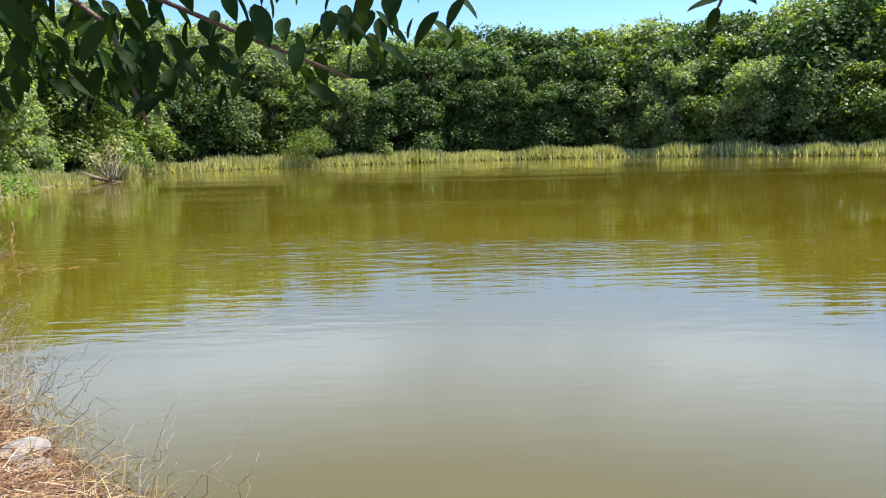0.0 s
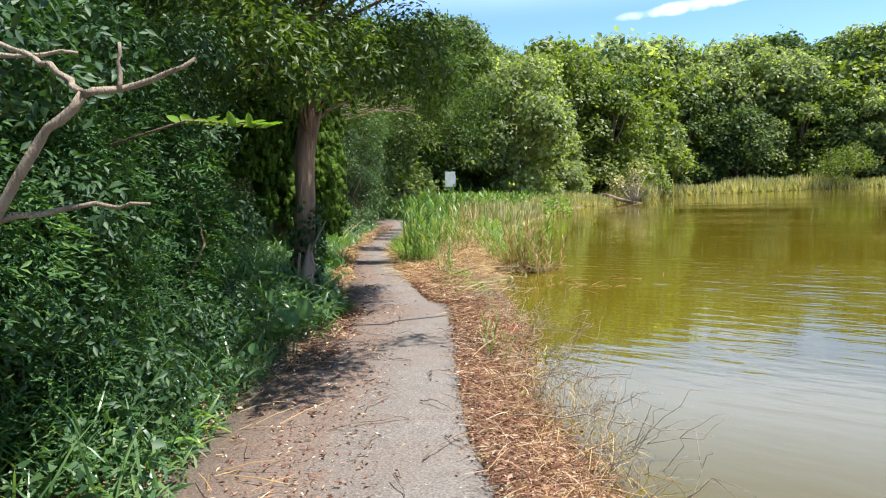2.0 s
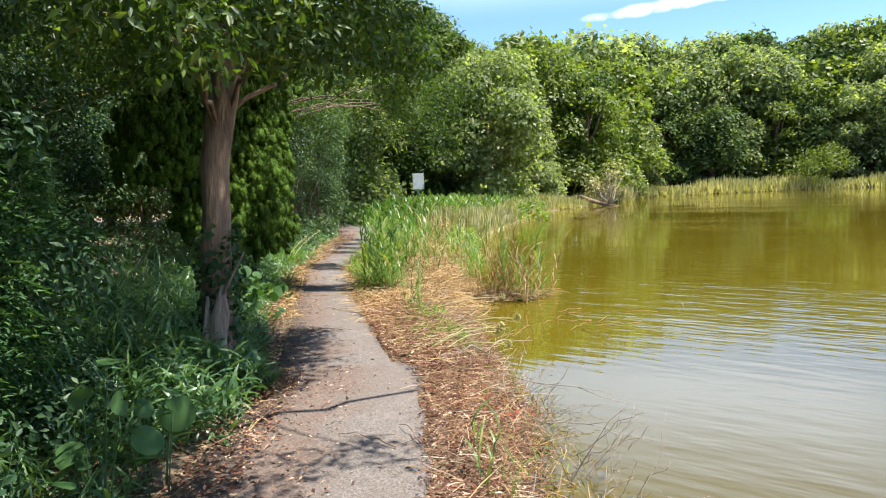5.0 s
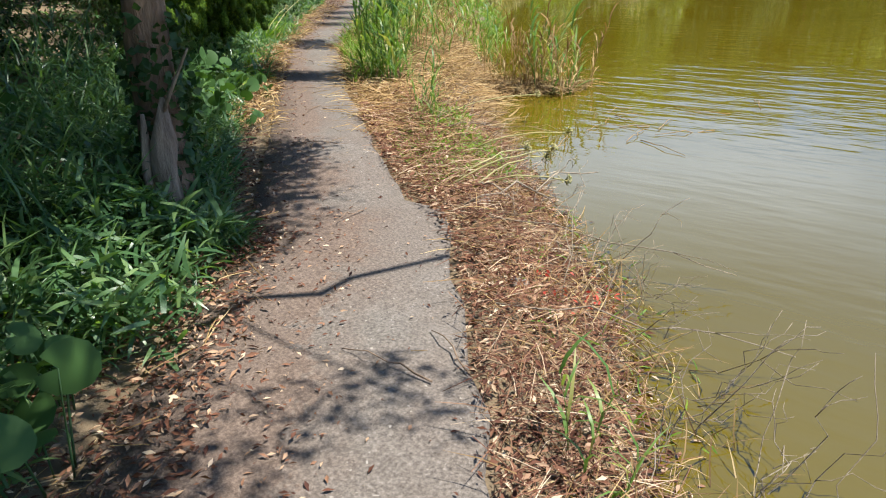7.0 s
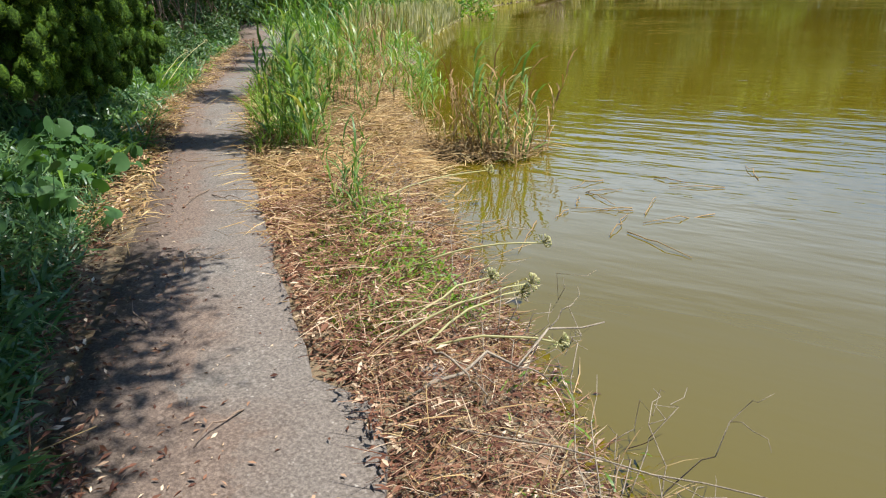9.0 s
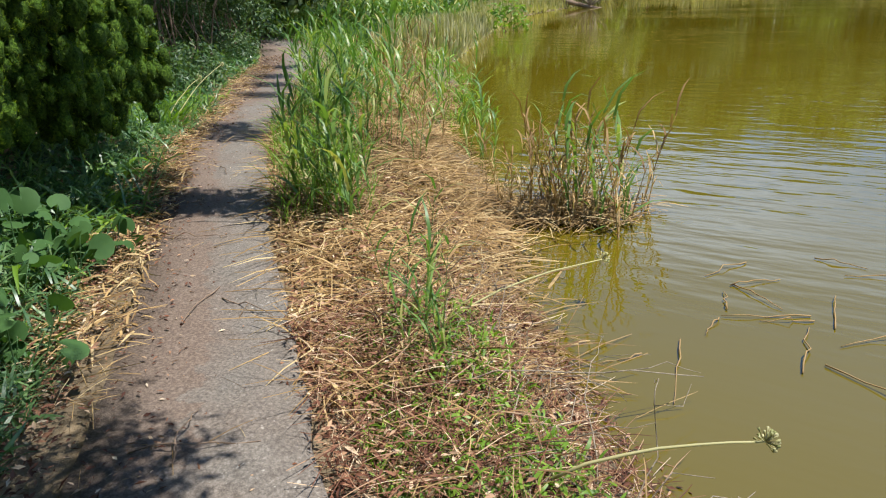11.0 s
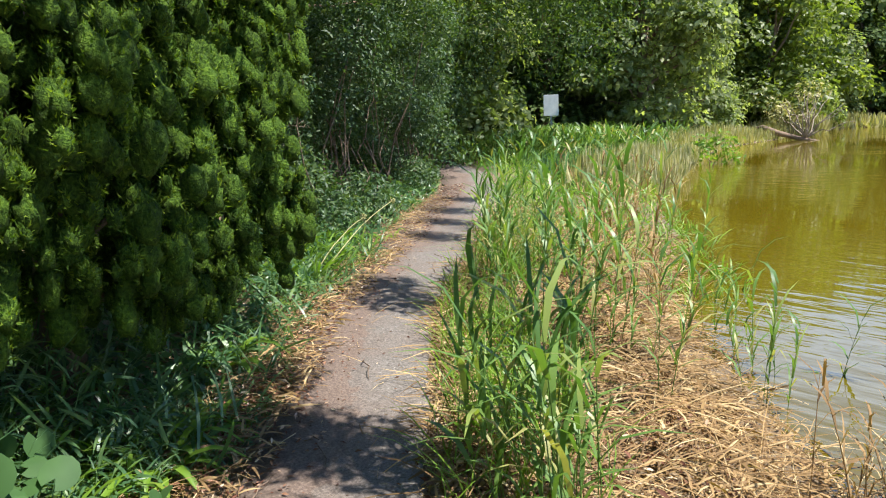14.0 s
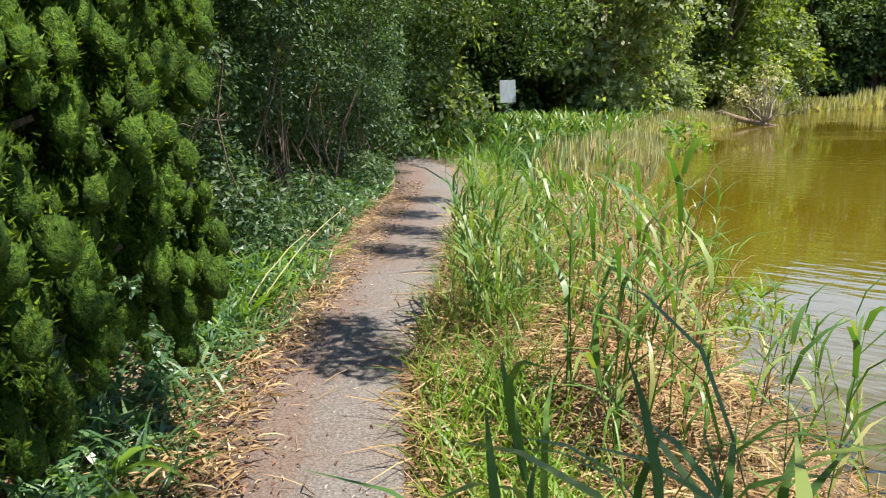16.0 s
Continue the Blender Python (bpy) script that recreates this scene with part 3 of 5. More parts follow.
rng = np.random.default_rng(5)
SHRUB_ROWS = [(-1.6, 2.4, 2.8, 0.9), (-0.4, 2.15, 3.0, 0.8), (0.7, 2.05, 3.2, 0.8), (1.7, 2.05, 3.2, 0.75), (2.7, 2.15, 3.0, 0.7), (4.0, 3.5, 2.6, 1.1),
              (6.0, 4.2, 2.4, 1.2), (7.6, 4.2, 2.6, 1.2), (9.0, 4.0, 3.0, 1.2), (12.4, 2.9, 3.0, 1.1), (13.6, 2.5, 3.2, 1.1), (14.9, 2.25, 3.3, 1.1),
              (16.2, 2.0, 3.2, 1.1), (17.6, 1.9, 3.2, 1.1), (19.0, 1.8, 3.3, 1.2), (20.6, 1.8, 3.2, 1.2), (22.6, 2.6, 3.4, 1.3), (25.2, 3.2, 3.6, 1.4),
              (-1.0, 5.0, 4.2, 1.5), (2.0, 5.4, 4.4, 1.6), (5.0, 6.2, 4.6, 1.7), (8.2, 6.4, 4.6, 1.7), (11.5, 5.4, 4.8, 1.7), (14.6, 4.6, 5.0, 1.7), (17.8, 4.2, 5.0, 1.7), (21.2, 4.0, 5.4, 1.8), (25.0, 4.0, 5.6, 2.0)]
for k, (s, o, h, w) in enumerate(SHRUB_ROWS):
    xy = along(s, o)
    big = k >= 18
    shrub("shrub", ("dense dark green evergreen shrub beside the footpath", "tall dark evergreen shrub at the back of the thicket")[big],
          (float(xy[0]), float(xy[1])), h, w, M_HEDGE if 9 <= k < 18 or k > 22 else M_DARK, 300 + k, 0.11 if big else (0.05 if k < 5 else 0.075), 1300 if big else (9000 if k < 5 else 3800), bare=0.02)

for k, (x, y, h, w) in enumerate(((-18.6, 16.6, 3.4, 1.4), (-20.2, 18.4, 3.6, 1.5), (-22.0, 20.8, 3.8, 1.6), (-23.8, 23.4, 4.0, 1.6), (-25.2, 26.2, 4.2, 1.7), (-24.4, 28.6, 4.0, 1.6), (-22.8, 29.6, 3.4, 1.4))):
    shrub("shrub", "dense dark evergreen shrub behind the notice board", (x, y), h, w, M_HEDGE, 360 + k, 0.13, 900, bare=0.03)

def frond_bush(label, spot, height, width, seed, n_sprays):
    """A dense evergreen of drooping flat sprays, leafy down to the ground."""
    rng = np.random.default_rng(seed)
    ob = thing("evergreen_bush", label, "shrub", (*spot, float(ground_z(*spot)) - 0.03), 0, "feathery evergreens")
    for k in range(4):
        a = rng.uniform(0, 2 * math.pi)
        part("stem", mesh_of("stem", *tube(curve_points((0.06 * math.cos(a), 0.06 * math.sin(a), 0), (0.3 * width * math.cos(a), 0.3 * width * math.sin(a), height * 0.8), 0, 6, 0.05, rng), [0.025, 0.008], 6, 0.05, rng), M_BARK, True), ob)
    z = height * rng.uniform(0.02, 1.0, n_sprays) ** 0.85
    a = rng.uniform(0, 2 * math.pi, n_sprays)
    belly = width * (0.35 + 0.65 * np.sin(np.clip(z / height * 0.8 + 0.2, 0, 1) * math.pi) ** 0.6) * (1 + 0.18 * np.sin(a * 3 + z * 4) + 0.12 * np.sin(a * 7 - z * 6))
    r = belly * (1 - 0.5 * rng.random(n_sprays) ** 2)
    out = np.stack([np.cos(a), np.sin(a), np.zeros(n_sprays)], -1)
    base = np.c_[out[:, :2] * r[:, None], z]
    way = unit(out + 0.5 * rng.normal(size=out.shape) + np.array((0, 0, -0.25)))
    up = unit(out * 0.5 + np.array((0, 0, 1.0)) + 0.4 * rng.normal(size=out.shape))
    size = rng.uniform(0.06, 0.15, n_sprays)
    side = unit(np.cross(up, way))
    pos, dirs, ups, lens = [], [], [], []
    for u in np.linspace(0.0, 1.0, 5):
        for sgn in (-1, 1):
            pos.append(base + way * (size * u)[:, None] - np.array((0, 0, 1.0)) * (size * 0.35 * u * u)[:, None])
            dirs.append(way * 0.8 + side * sgn * (1.0 - 0.6 * u))
            ups.append(up + 0.25 * rng.normal(size=up.shape))
            lens.append(size * (0.5 - 0.22 * u) * rng.uniform(0.8, 1.2, n_sprays))
    ln = np.concatenate(lens)
    part("foliage", mesh_of("foliage", *leaves(np.concatenate(pos), np.concatenate(dirs), np.concatenate(ups), ln, ln * 0.26, LEAF), M_FROND), ob)
    return ob


for k, (s, o, h, w, n) in enumerate(((-0.6, 2.4, 2.3, 0.75, 6500), (0.7, 2.35, 2.7, 0.7, 7500), (1.9, 2.3, 2.5, 0.62, 6500), (3.0, 2.4, 2.0, 0.5, 4000))):
    q = along(s, o)
    frond_bush("feathery blue-green evergreen bush leafy to the ground", (float(q[0]), float(q[1])), h, w, 320 + k, n)

# tree with the bare trunk, its boughs reaching over the path


def canopy_tree(name, label, at, trunk_top, radius, clumps, seed, lean=(0, 0), leaf=0.082, per=2900, mat=None):
    rng = np.random.default_rng(seed)
    z0 = float(ground_z(*at)) - 0.05
    ob = thing(name, label, "tree", (*at, z0), 0)
    base = np.array((*at, z0))
    top = np.array((lean[0], lean[1], trunk_top))
    pts = [(0, 0, 0), (0.02, 0.0, 0.25), *(top * t + rng.normal(size=3) * 0.025 for t in np.linspace(0.12, 0.92, 14)), top]
    part("trunk", mesh_of("trunk", *tube(pts, [radius * 1.35, radius * 1.05, radius, radius * 1.02, radius * 0.95, radius * 0.8, radius * 0.5], 14, 0.085, rng), M_BARK, True), ob, "grey-brown bare trunk")
    local = [(np.array(c) - base, r) for c, r in clumps]
    done = set()
    for c, r in local:
        if tuple(c) in done:
            continue
        done.add(tuple(c))
        start = top * min(0.95, max(0.35, (c[2] - 0.6) / trunk_top))
        part("bough", mesh_of("bough", *tube(curve_points(start, c, 0.25, 8, 0.07, rng), [radius * 0.2, 0.006], 5, 0.03, rng), M_BARK, True), ob)
    part("crown", mesh_of("crown", *crown(local, per, leaf, rng, 0.36, -0.9, 0.75, droop=0.35), mat or M_CANOPY), ob)
    return ob


def clump_at(s, o, h, r):
    xy = along(s, o)
    return (float(xy[0]), float(xy[1]), h), np.array((r, r, r * 0.7))


# Clumps on the water side stay out of view, added to shade the path.
main_tree = canopy_tree("tree", "leaning grey-barked tree with boughs over the footpath", (-6.4, 5.14), 5.4, 0.105,
            [clump_at(*q) for q in ((4.2, 1.7, 3.6, 0.9), (5.2, 1.2, 3.5, 0.9), (6.6, 1.0, 3.3, 0.9), (6.4, 0.7, 2.9, 0.65), (7.0, 2.0, 2.8, 0.8), (6.0, 2.4, 4.3, 1.1), (4.6, 3.2, 4.0, 1.0),
                                    (3.4, 2.4, 4.6, 1.0), (6.8, 3.0, 3.0, 0.9), (8.6, 2.2, 3.6, 1.0), (5.0, 2.6, 2.9, 0.6), (4.1, -0.7, 4.5, 0.7), (5.0, -0.75, 4.5, 0.7), (3.9, -0.5, 4.4, 0.6), (4.6, -0.5, 4.4, 0.85), (5.5, -0.5, 4.5, 0.75), (2.8, 0.3, 4.6, 0.6), (4.2, -0.1, 4.7, 0.8), (5.0, 0.0, 4.8, 0.8), (0.6, 0.2, 4.4, 0.6), (3.2, 0.9, 4.5, 0.9), (4.6, 1.0, 4.6, 0.9), (6.2, 0.9, 4.6, 0.9), (5.6, 2.2, 3.2, 0.8), (7.6, 2.4, 2.8, 0.8), (3.4, 2.9, 3.4, 0.9))] + [((-2.42, 3.79, 3.6), np.array((0.36, 0.36, 0.25))), ((-2.72, 4.19, 3.6), np.array((0.42, 0.42, 0.25))), ((-2.95, 4.5, 3.6), np.array((0.42, 0.36, 0.25))), ((-3.11, 4.17, 3.6), np.array((0.42, 0.42, 0.25))), ((-3.51, 4.62, 3.6), np.array((0.42, 0.42, 0.25))), ((-4.36, 5.77, 3.6), np.array((0.42, 0.42, 0.25))), ((-4.76, 6.27, 3.6), np.array((0.42, 0.42, 0.25))), ((-5.16, 6.67, 3.6), np.array((0.42, 0.42, 0.25)))] * 2 + [((-5.10, 4.59, 2.49), np.array((0.45, 0.45, 0.36))), ((-5.25, 5.22, 2.34), np.array((0.45, 0.45, 0.36))), ((-5.34, 5.76, 2.67), np.array((0.5, 0.5, 0.40))), ((-5.81, 6.76, 2.51), np.array((0.4, 0.4, 0.32))), ((-4.64, 3.98, 2.09), np.array((0.3, 0.3, 0.24))), ((-4.61, 3.60, 2.28), np.array((0.4, 0.4, 0.32)))] * 2 + [((-2.85, 5.3, 3.3), np.array((0.28, 0.22, 0.15))), ((-3.0, 5.0, 3.3), np.array((0.2, 0.2, 0.12)))], 41, (0.28, 0.3))
canopy_tree("tree", "evergreen tree in the thicket with low boughs", tuple(map(float, along(10.0, 4.6))), 6.0, 0.14,
            [clump_at(*q) for q in ((8.4, 2.4, 3.4, 0.9), (9.4, 2.6, 4.2, 1.0), (10.6, 2.8, 4.4, 1.1), (7.6, 2.0, 4.2, 1.0), (9.0, 1.6, 5.2, 1.0))]
            # First clumps are unseen, added to shade the juniper; the last shadow the path.
            + [((-8.7, 7.65, 5.0), np.array((0.95, 0.95, 0.5))), ((-9.3, 8.4, 5.2), np.array((0.85, 0.85, 0.5))), ((-8.3, 7.0, 5.0), np.array((0.8, 0.8, 0.5))), ((-8.6, 7.0, 3.3), np.array((0.5, 0.5, 0.3))), ((-8.9, 7.6, 3.4), np.array((0.5, 0.5, 0.3))), ((-8.4, 6.4, 3.2), np.array((0.5, 0.5, 0.3)))] * 4 + [((-7.6, 9.2, 3.0), np.array((0.42, 0.3, 0.25))), ((-8.0, 8.95, 3.1), np.array((0.4, 0.3, 0.25))), ((-7.2, 9.4, 3.1), np.array((0.2, 0.2, 0.15)))] * 4, 42, (0.3, 0.1), mat=M_CANOPY)
canopy_tree("tree", "evergreen tree in the thicket with arching boughs", tuple(map(float, along(14.0, 2.9))), 6.0, 0.12,
            [clump_at(*q) for q in ((13.4, 1.8, 3.3, 0.8), (14.6, 1.7, 3.2, 0.9), (13.6, 2.4, 3.9, 1.0), (15.6, 1.6, 3.6, 1.0), (16.6, 1.4, 3.4, 1.0), (17.4, 1.4, 3.0, 1.0))]
            # Clumps added over the verge to cast shadow patches on the path.
            + [((-9.5, 10.85, 3.0), np.array((0.5, 0.3, 0.25))), ((-10.0, 11.1, 3.0), np.array((0.35, 0.25, 0.2))), ((-11.4, 12.9, 3.1), np.array((0.5, 0.25, 0.2))), ((-12.1, 13.7, 3.1), np.array((0.45, 0.25, 0.2))), ((-12.8, 14.5, 3.2), np.array((0.5, 0.3, 0.2))), ((-13.6, 15.5, 3.2), np.array((0.5, 0.3, 0.2)))] * 3 + [((-8.02, 8.85, 3.6), np.array((0.4, 0.4, 0.25))), ((-7.8, 9.2, 3.6), np.array((0.3, 0.3, 0.2))), ((-8.5, 9.35, 3.6), np.array((0.35, 0.35, 0.2))), ((-8.2, 8.4, 3.6), np.array((0.35, 0.35, 0.2)))] * 3, 43, (0.1, 0.1))
canopy_tree("tree", "evergreen tree in the thicket hiding the sky", tuple(map(float, along(1.4, 3.2))), 5.6, 0.11,
            [clump_at(*q) for q in ((0.8, 2.0, 3.2, 0.9), (1.8, 1.7, 3.0, 0.8), (2.8, 1.9, 3.2, 0.9), (3.4, 1.5, 3.9, 0.9), (1.6, 2.6, 4.0, 1.1), (0.0, 2.6, 3.6, 1.0), (2.6, 2.6, 2.4, 0.7), (-1.0, 2.4, 3.4, 1.0))], 44)
canopy_tree("tree", "grey-green evergreen tree behind the white notice board", (-23.9, 27.7), 3.4, 0.14,
            [((-18.4, 22.0, 3.0), np.array((1.5, 1.5, 1.2))), ((-18.0, 22.6, 4.5), np.array((1.6, 1.6, 1.2))), ((-20.0, 23.4, 4.2), np.array((1.7, 1.7, 1.3))), ((-18.8, 21.2, 5.8), np.array((1.6, 1.6, 1.2))),
             ((-19.8, 20.2, 3.6), np.array((1.6, 1.6, 1.2))), ((-20.4, 22.0, 6.6), np.array((1.8, 1.8, 1.3))), ((-17.6, 20.2, 5.0), np.array((1.5, 1.5, 1.1)))], 45, leaf=0.14, per=700)
for k, (x, y, m, h) in enumerate(((-20.6, 28.8, 1, 7.2), (-22.0, 33.2, 1, 7.4), (-24.5, 29.0, 0, 10.0), (-24.0, 37.0, 2, 8.6), (-25.5, 24.5, 0, 9.4), (-22.5, 40.5, 0, 8.0), (-25.0, 33.0, 2, 9.4), (-28.5, 21.0, 1, 8.0), (-23.5, 18.5, 0, 7.6))):
    tm, cm = broad_tree(150 + k, h, h * 0.34, M_TREE[m], 7, 0.75, 420, 0.23)
    t0 = thing("tree", ("dark green", "silvery grey-green", "bright yellow-green")[m] + " bushy tree on the near bank of the pond", "tree", (x, y, float(ground_z(x, y)) - 0.1))
    part("trunk", tm, t0)
    part("crown", cm, t0)

# split dead stump leaning on the trunk
stump = thing("stump", "split weathered dead stump against the trunk", "stump", (-6.21, 5.03, float(ground_z(-6.21, 5.03)) - 0.05))
part("wood", mesh_of("wood", *joined([tube([(0, 0, 0), (-0.02, 0.02, 0.3), (0.01, 0.04, 0.52), (0.03, 0.06, 0.74)], [0.07, 0.06, 0.05, 0.01], 11, 0.24),
                                      tube([(-0.05, -0.04, 0), (-0.07, -0.04, 0.35), (-0.05, -0.02, 0.66)], [0.05, 0.04, 0.01], 6, 0.2)]), M_DEADWOOD), stump)
part("snag", mesh_of("snag", *tube(curve_points((0.03, 0.05, 0.66), (0.2, 0.15, 0.98), 0.02, 5, 0.01), [0.012, 0.006], 5), M_TWIG, True), stump)

# juniper with rounded, tufted lobes


_bm = bmesh.new()
bmesh.ops.create_icosphere(_bm, subdivisions=2, radius=1)
_bm.verts.index_update()
PUFF = np.array([v.co[:] for v in _bm.verts])
PUFF_FACES = np.array([[v.index for v in f.verts] for f in _bm.faces])
_bm.free()


def juniper(spot, lobes, seed):
    rng = np.random.default_rng(seed)
    z0 = float(ground_z(*spot)) - 0.05
    ob = thing("juniper", "dark yellow-green juniper with soft feathery plumes beside the footpath", "conifer", (*spot, z0))
    base = np.array((*spot, z0))
    part("trunk", mesh_of("trunk", *tube([(0, 0, 0), (0.05, 0.02, 1.2), (-0.03, 0.05, 2.6), (0.05, 0, 4.2)], [0.13, 0.1, 0.08, 0.03], 9, 0.06, rng), M_BARK, True), ob)
    for c, r in lobes:
        c = np.array(c) - base
        part("bough", mesh_of("bough", *tube(curve_points((0, 0, max(0.3, c[2] - 0.5)), c, 0.05, 6, 0.03, rng), [0.045, 0.012], 6, 0, rng), M_BARK, True), ob)
        n = int(900 * r * r) + 24
        d = ball_dirs(n, rng, -0.9)
        plume = 1 + 0.16 * np.sin(d[:, :1] * 7 + c[0] * 5) * np.sin(d[:, 1:2] * 7 + c[1] * 5) + 0.1 * np.sin(d[:, 2:] * 9 + c[2] * 3)
        tc = c + d * plume * r * rng.uniform(0.72, 1.03, (n, 1))
        tr = rng.uniform(0.02, 0.07, n)
        m = 60
        dd = unit(ball_dirs(n * m, rng, -0.8))
        tall = np.array((1, 1, 1.6))
        fuzz = rng.uniform(0.8, 1.0, (n * m, 1)) + 0.35 * rng.random((n * m, 1)) ** 4
        pos = np.repeat(tc, m, 0) + dd * tall * np.repeat(tr, m)[:, None] * fuzz
        way = dd + np.array((0, 0, 0.8)) + 0.45 * rng.normal(size=dd.shape)
        ln = rng.uniform(0.012, 0.028, n * m)
        needles = leaves(pos, way, unit(dd + 0.9 * rng.normal(size=dd.shape)), ln, ln * 0.36, NEEDLE)
        puff = np.concatenate([tc[i] + PUFF * tall * tr[i] * 0.9 * rng.uniform(0.7, 1.15, (len(PUFF), 1)) for i in range(n)])
        part("lump", mesh_of("lump", puff, [np.concatenate([PUFF_FACES + i * len(PUFF) for i in range(n)])], M_LUMP, True), ob)["kind"] = "stuff"
        part("lobe", mesh_of("lobe", *needles, M_JUNIPER), ob)
    return ob


juniper((-10.5, 7.75), [((-9.7, 7.85, 1.05), 0.48), ((-9.95, 8.2, 0.85), 0.42), ((-9.5, 7.45, 1.6), 0.55), ((-9.95, 7.95, 1.9), 0.6), ((-9.3, 7.05, 1.15), 0.48), ((-9.75, 6.95, 2.3), 0.55), ((-9.3, 6.4, 1.9), 0.5),
                        ((-10.65, 8.95, 0.9), 0.42), ((-10.5, 8.65, 1.45), 0.5), ((-10.9, 9.05, 1.75), 0.48), ((-10.7, 8.7, 2.25), 0.6), ((-11.2, 9.35, 2.5), 0.5), ((-10.4, 8.3, 2.8), 0.6), ((-10.2, 7.6, 2.75), 0.6),
                        ((-11.0, 9.4, 3.15), 0.45), ((-10.4, 8.9, 3.3), 0.5), ((-10.1, 7.2, 3.3), 0.6)], 61)

# ---- undergrowth, litter and verge plants ----


def stuff(name, label, category, v, f, mat):
    return tagged(new(name, mesh_of(name, v, f, mat)), label, category, kind="stuff")


def weeds(n, s0, s1, o0, o1, h0, h1, rng, length=(0.12, 0.26), wide=0.16, rise=0.5):
    """Long leaves in upright sprays; taller away from the path."""
    s, t = rng.uniform(s0, s1, n), rng.random(n)
    g = on_ground(along(s, o0 + (o1 - o0) * t))
    top = h0 + (h1 - h0) * t
    g[:, 2] += top * rng.random(n) ** 0.8 * (0.75 + 0.35 * np.sin(s * 3.7) * np.sin(s * 1.3 + 2))
    a = rng.uniform(0, 2 * math.pi, n)
    way = np.stack([np.cos(a), np.sin(a), rng.normal(rise, 0.5, n)], -1)
    ln = rng.uniform(*length, n)
    return leaves(g, way, np.array((0, 0, 1.0)) + 0.4 * rng.normal(size=(n, 3)), ln, ln * wide, BLADE)


rng = np.random.default_rng(9)
stuff("undergrowth", "tangled green weeds and grasses along the footpath", "undergrowth",
      *joined([weeds(16000, -3.0, 5.0, 1.3, 2.5, 0.14, 0.75, rng, (0.05, 0.15), 0.12), weeds(15000, 4.0, 9.2, 0.98, 2.3, 0.16, 0.75, rng, (0.05, 0.17), 0.10), weeds(9000, -3.0, 11.0, 2.4, 4.4, 0.6, 1.1, rng, (0.07, 0.2)), weeds(9000, 9.6, 26, 1.15, 2.4, 0.1, 0.7, rng, (0.06, 0.18), 0.22), weeds(2500, -3, 11, 1.4, 2.6, 0.3, 1.0, rng, (0.2, 0.4), 0.035, 1.6), weeds(3200, 8.8, 13.5, 0.82, 1.4, 0.04, 0.3, rng, (0.05, 0.16), 0.15), weeds(300, 8.8, 13.5, 0.85, 1.5, 0.1, 0.3, rng, (0.2, 0.4), 0.04, 1.2), weeds(2200, 3.0, 5.6, 1.05, 1.7, 0.3, 0.6, rng, (0.06, 0.2), 0.13)]), M_WEED)
stuff("strap_leaves", "bright green strap-leaved lilies beside the footpath", "plant",
      *joined([weeds(420, 11.6, 13.4, 1.05, 1.7, 0.02, 0.2, rng, (0.25, 0.42), 0.07, 0.55), weeds(150, 8.2, 9.2, 1.15, 1.6, 0.02, 0.1, rng, (0.25, 0.4), 0.08, 0.5)]), M_LIME)
n = 9000
g = on_ground(along(rng.uniform(-3, 24, n), 1.35 + 1.2 * rng.random(n)), 0.04) + np.stack([np.zeros(n), np.zeros(n), 0.35 * rng.random(n)], -1)
stuff("ivy", "small dark ground ivy leaves under the shrubs", "ivy", *leaves(g, rng.normal(size=(n, 3)) * (1, 1, .4), np.array((0, 0, 1.0)) + 0.5 * rng.normal(size=(n, 3)), 0.06, 0.05), M_DARK)


def litter(n, s0, s1, o0, o1, rng, lift=0.05, length=(0.03, 0.09), wide=0.4, shape=LEAF, power=1.0):
    s, t = rng.uniform(s0, s1, n), rng.random(n) ** power
    g = on_ground(along(s, o0 + (o1 - o0) * t))
    g[:, 2] = np.maximum(g[:, 2], np.where((path_side(g[:, 0], g[:, 1]) > -0.02) & (path_side(g[:, 0], g[:, 1]) < 1.2), 0.008, -1)) + lift * rng.random(n) ** 2
    wet = shore_distance(g[:, 0], g[:, 1])
    g[:, 2] = np.where(wet < 0.5, ground_z(g[:, 0], g[:, 1]) + (g[:, 2] - ground_z(g[:, 0], g[:, 1])) * np.clip(0.25 + 1.6 * wet, 0, 1), g[:, 2])
    g = g[wet > 0.06 * rng.normal(size=n)]
    g[:, 2] = np.maximum(g[:, 2], WATER_Z + 0.006)
    m = len(g)
    a = rng.uniform(0, 2 * math.pi, m)
    way = np.stack([np.cos(a), np.sin(a), rng.normal(0, 0.2, m)], -1)
    ln = rng.uniform(*length, m)
    return leaves(g, way, np.array((0, 0, 1.0)) + 0.45 * rng.normal(size=(m, 3)), ln, ln * wide, shape)


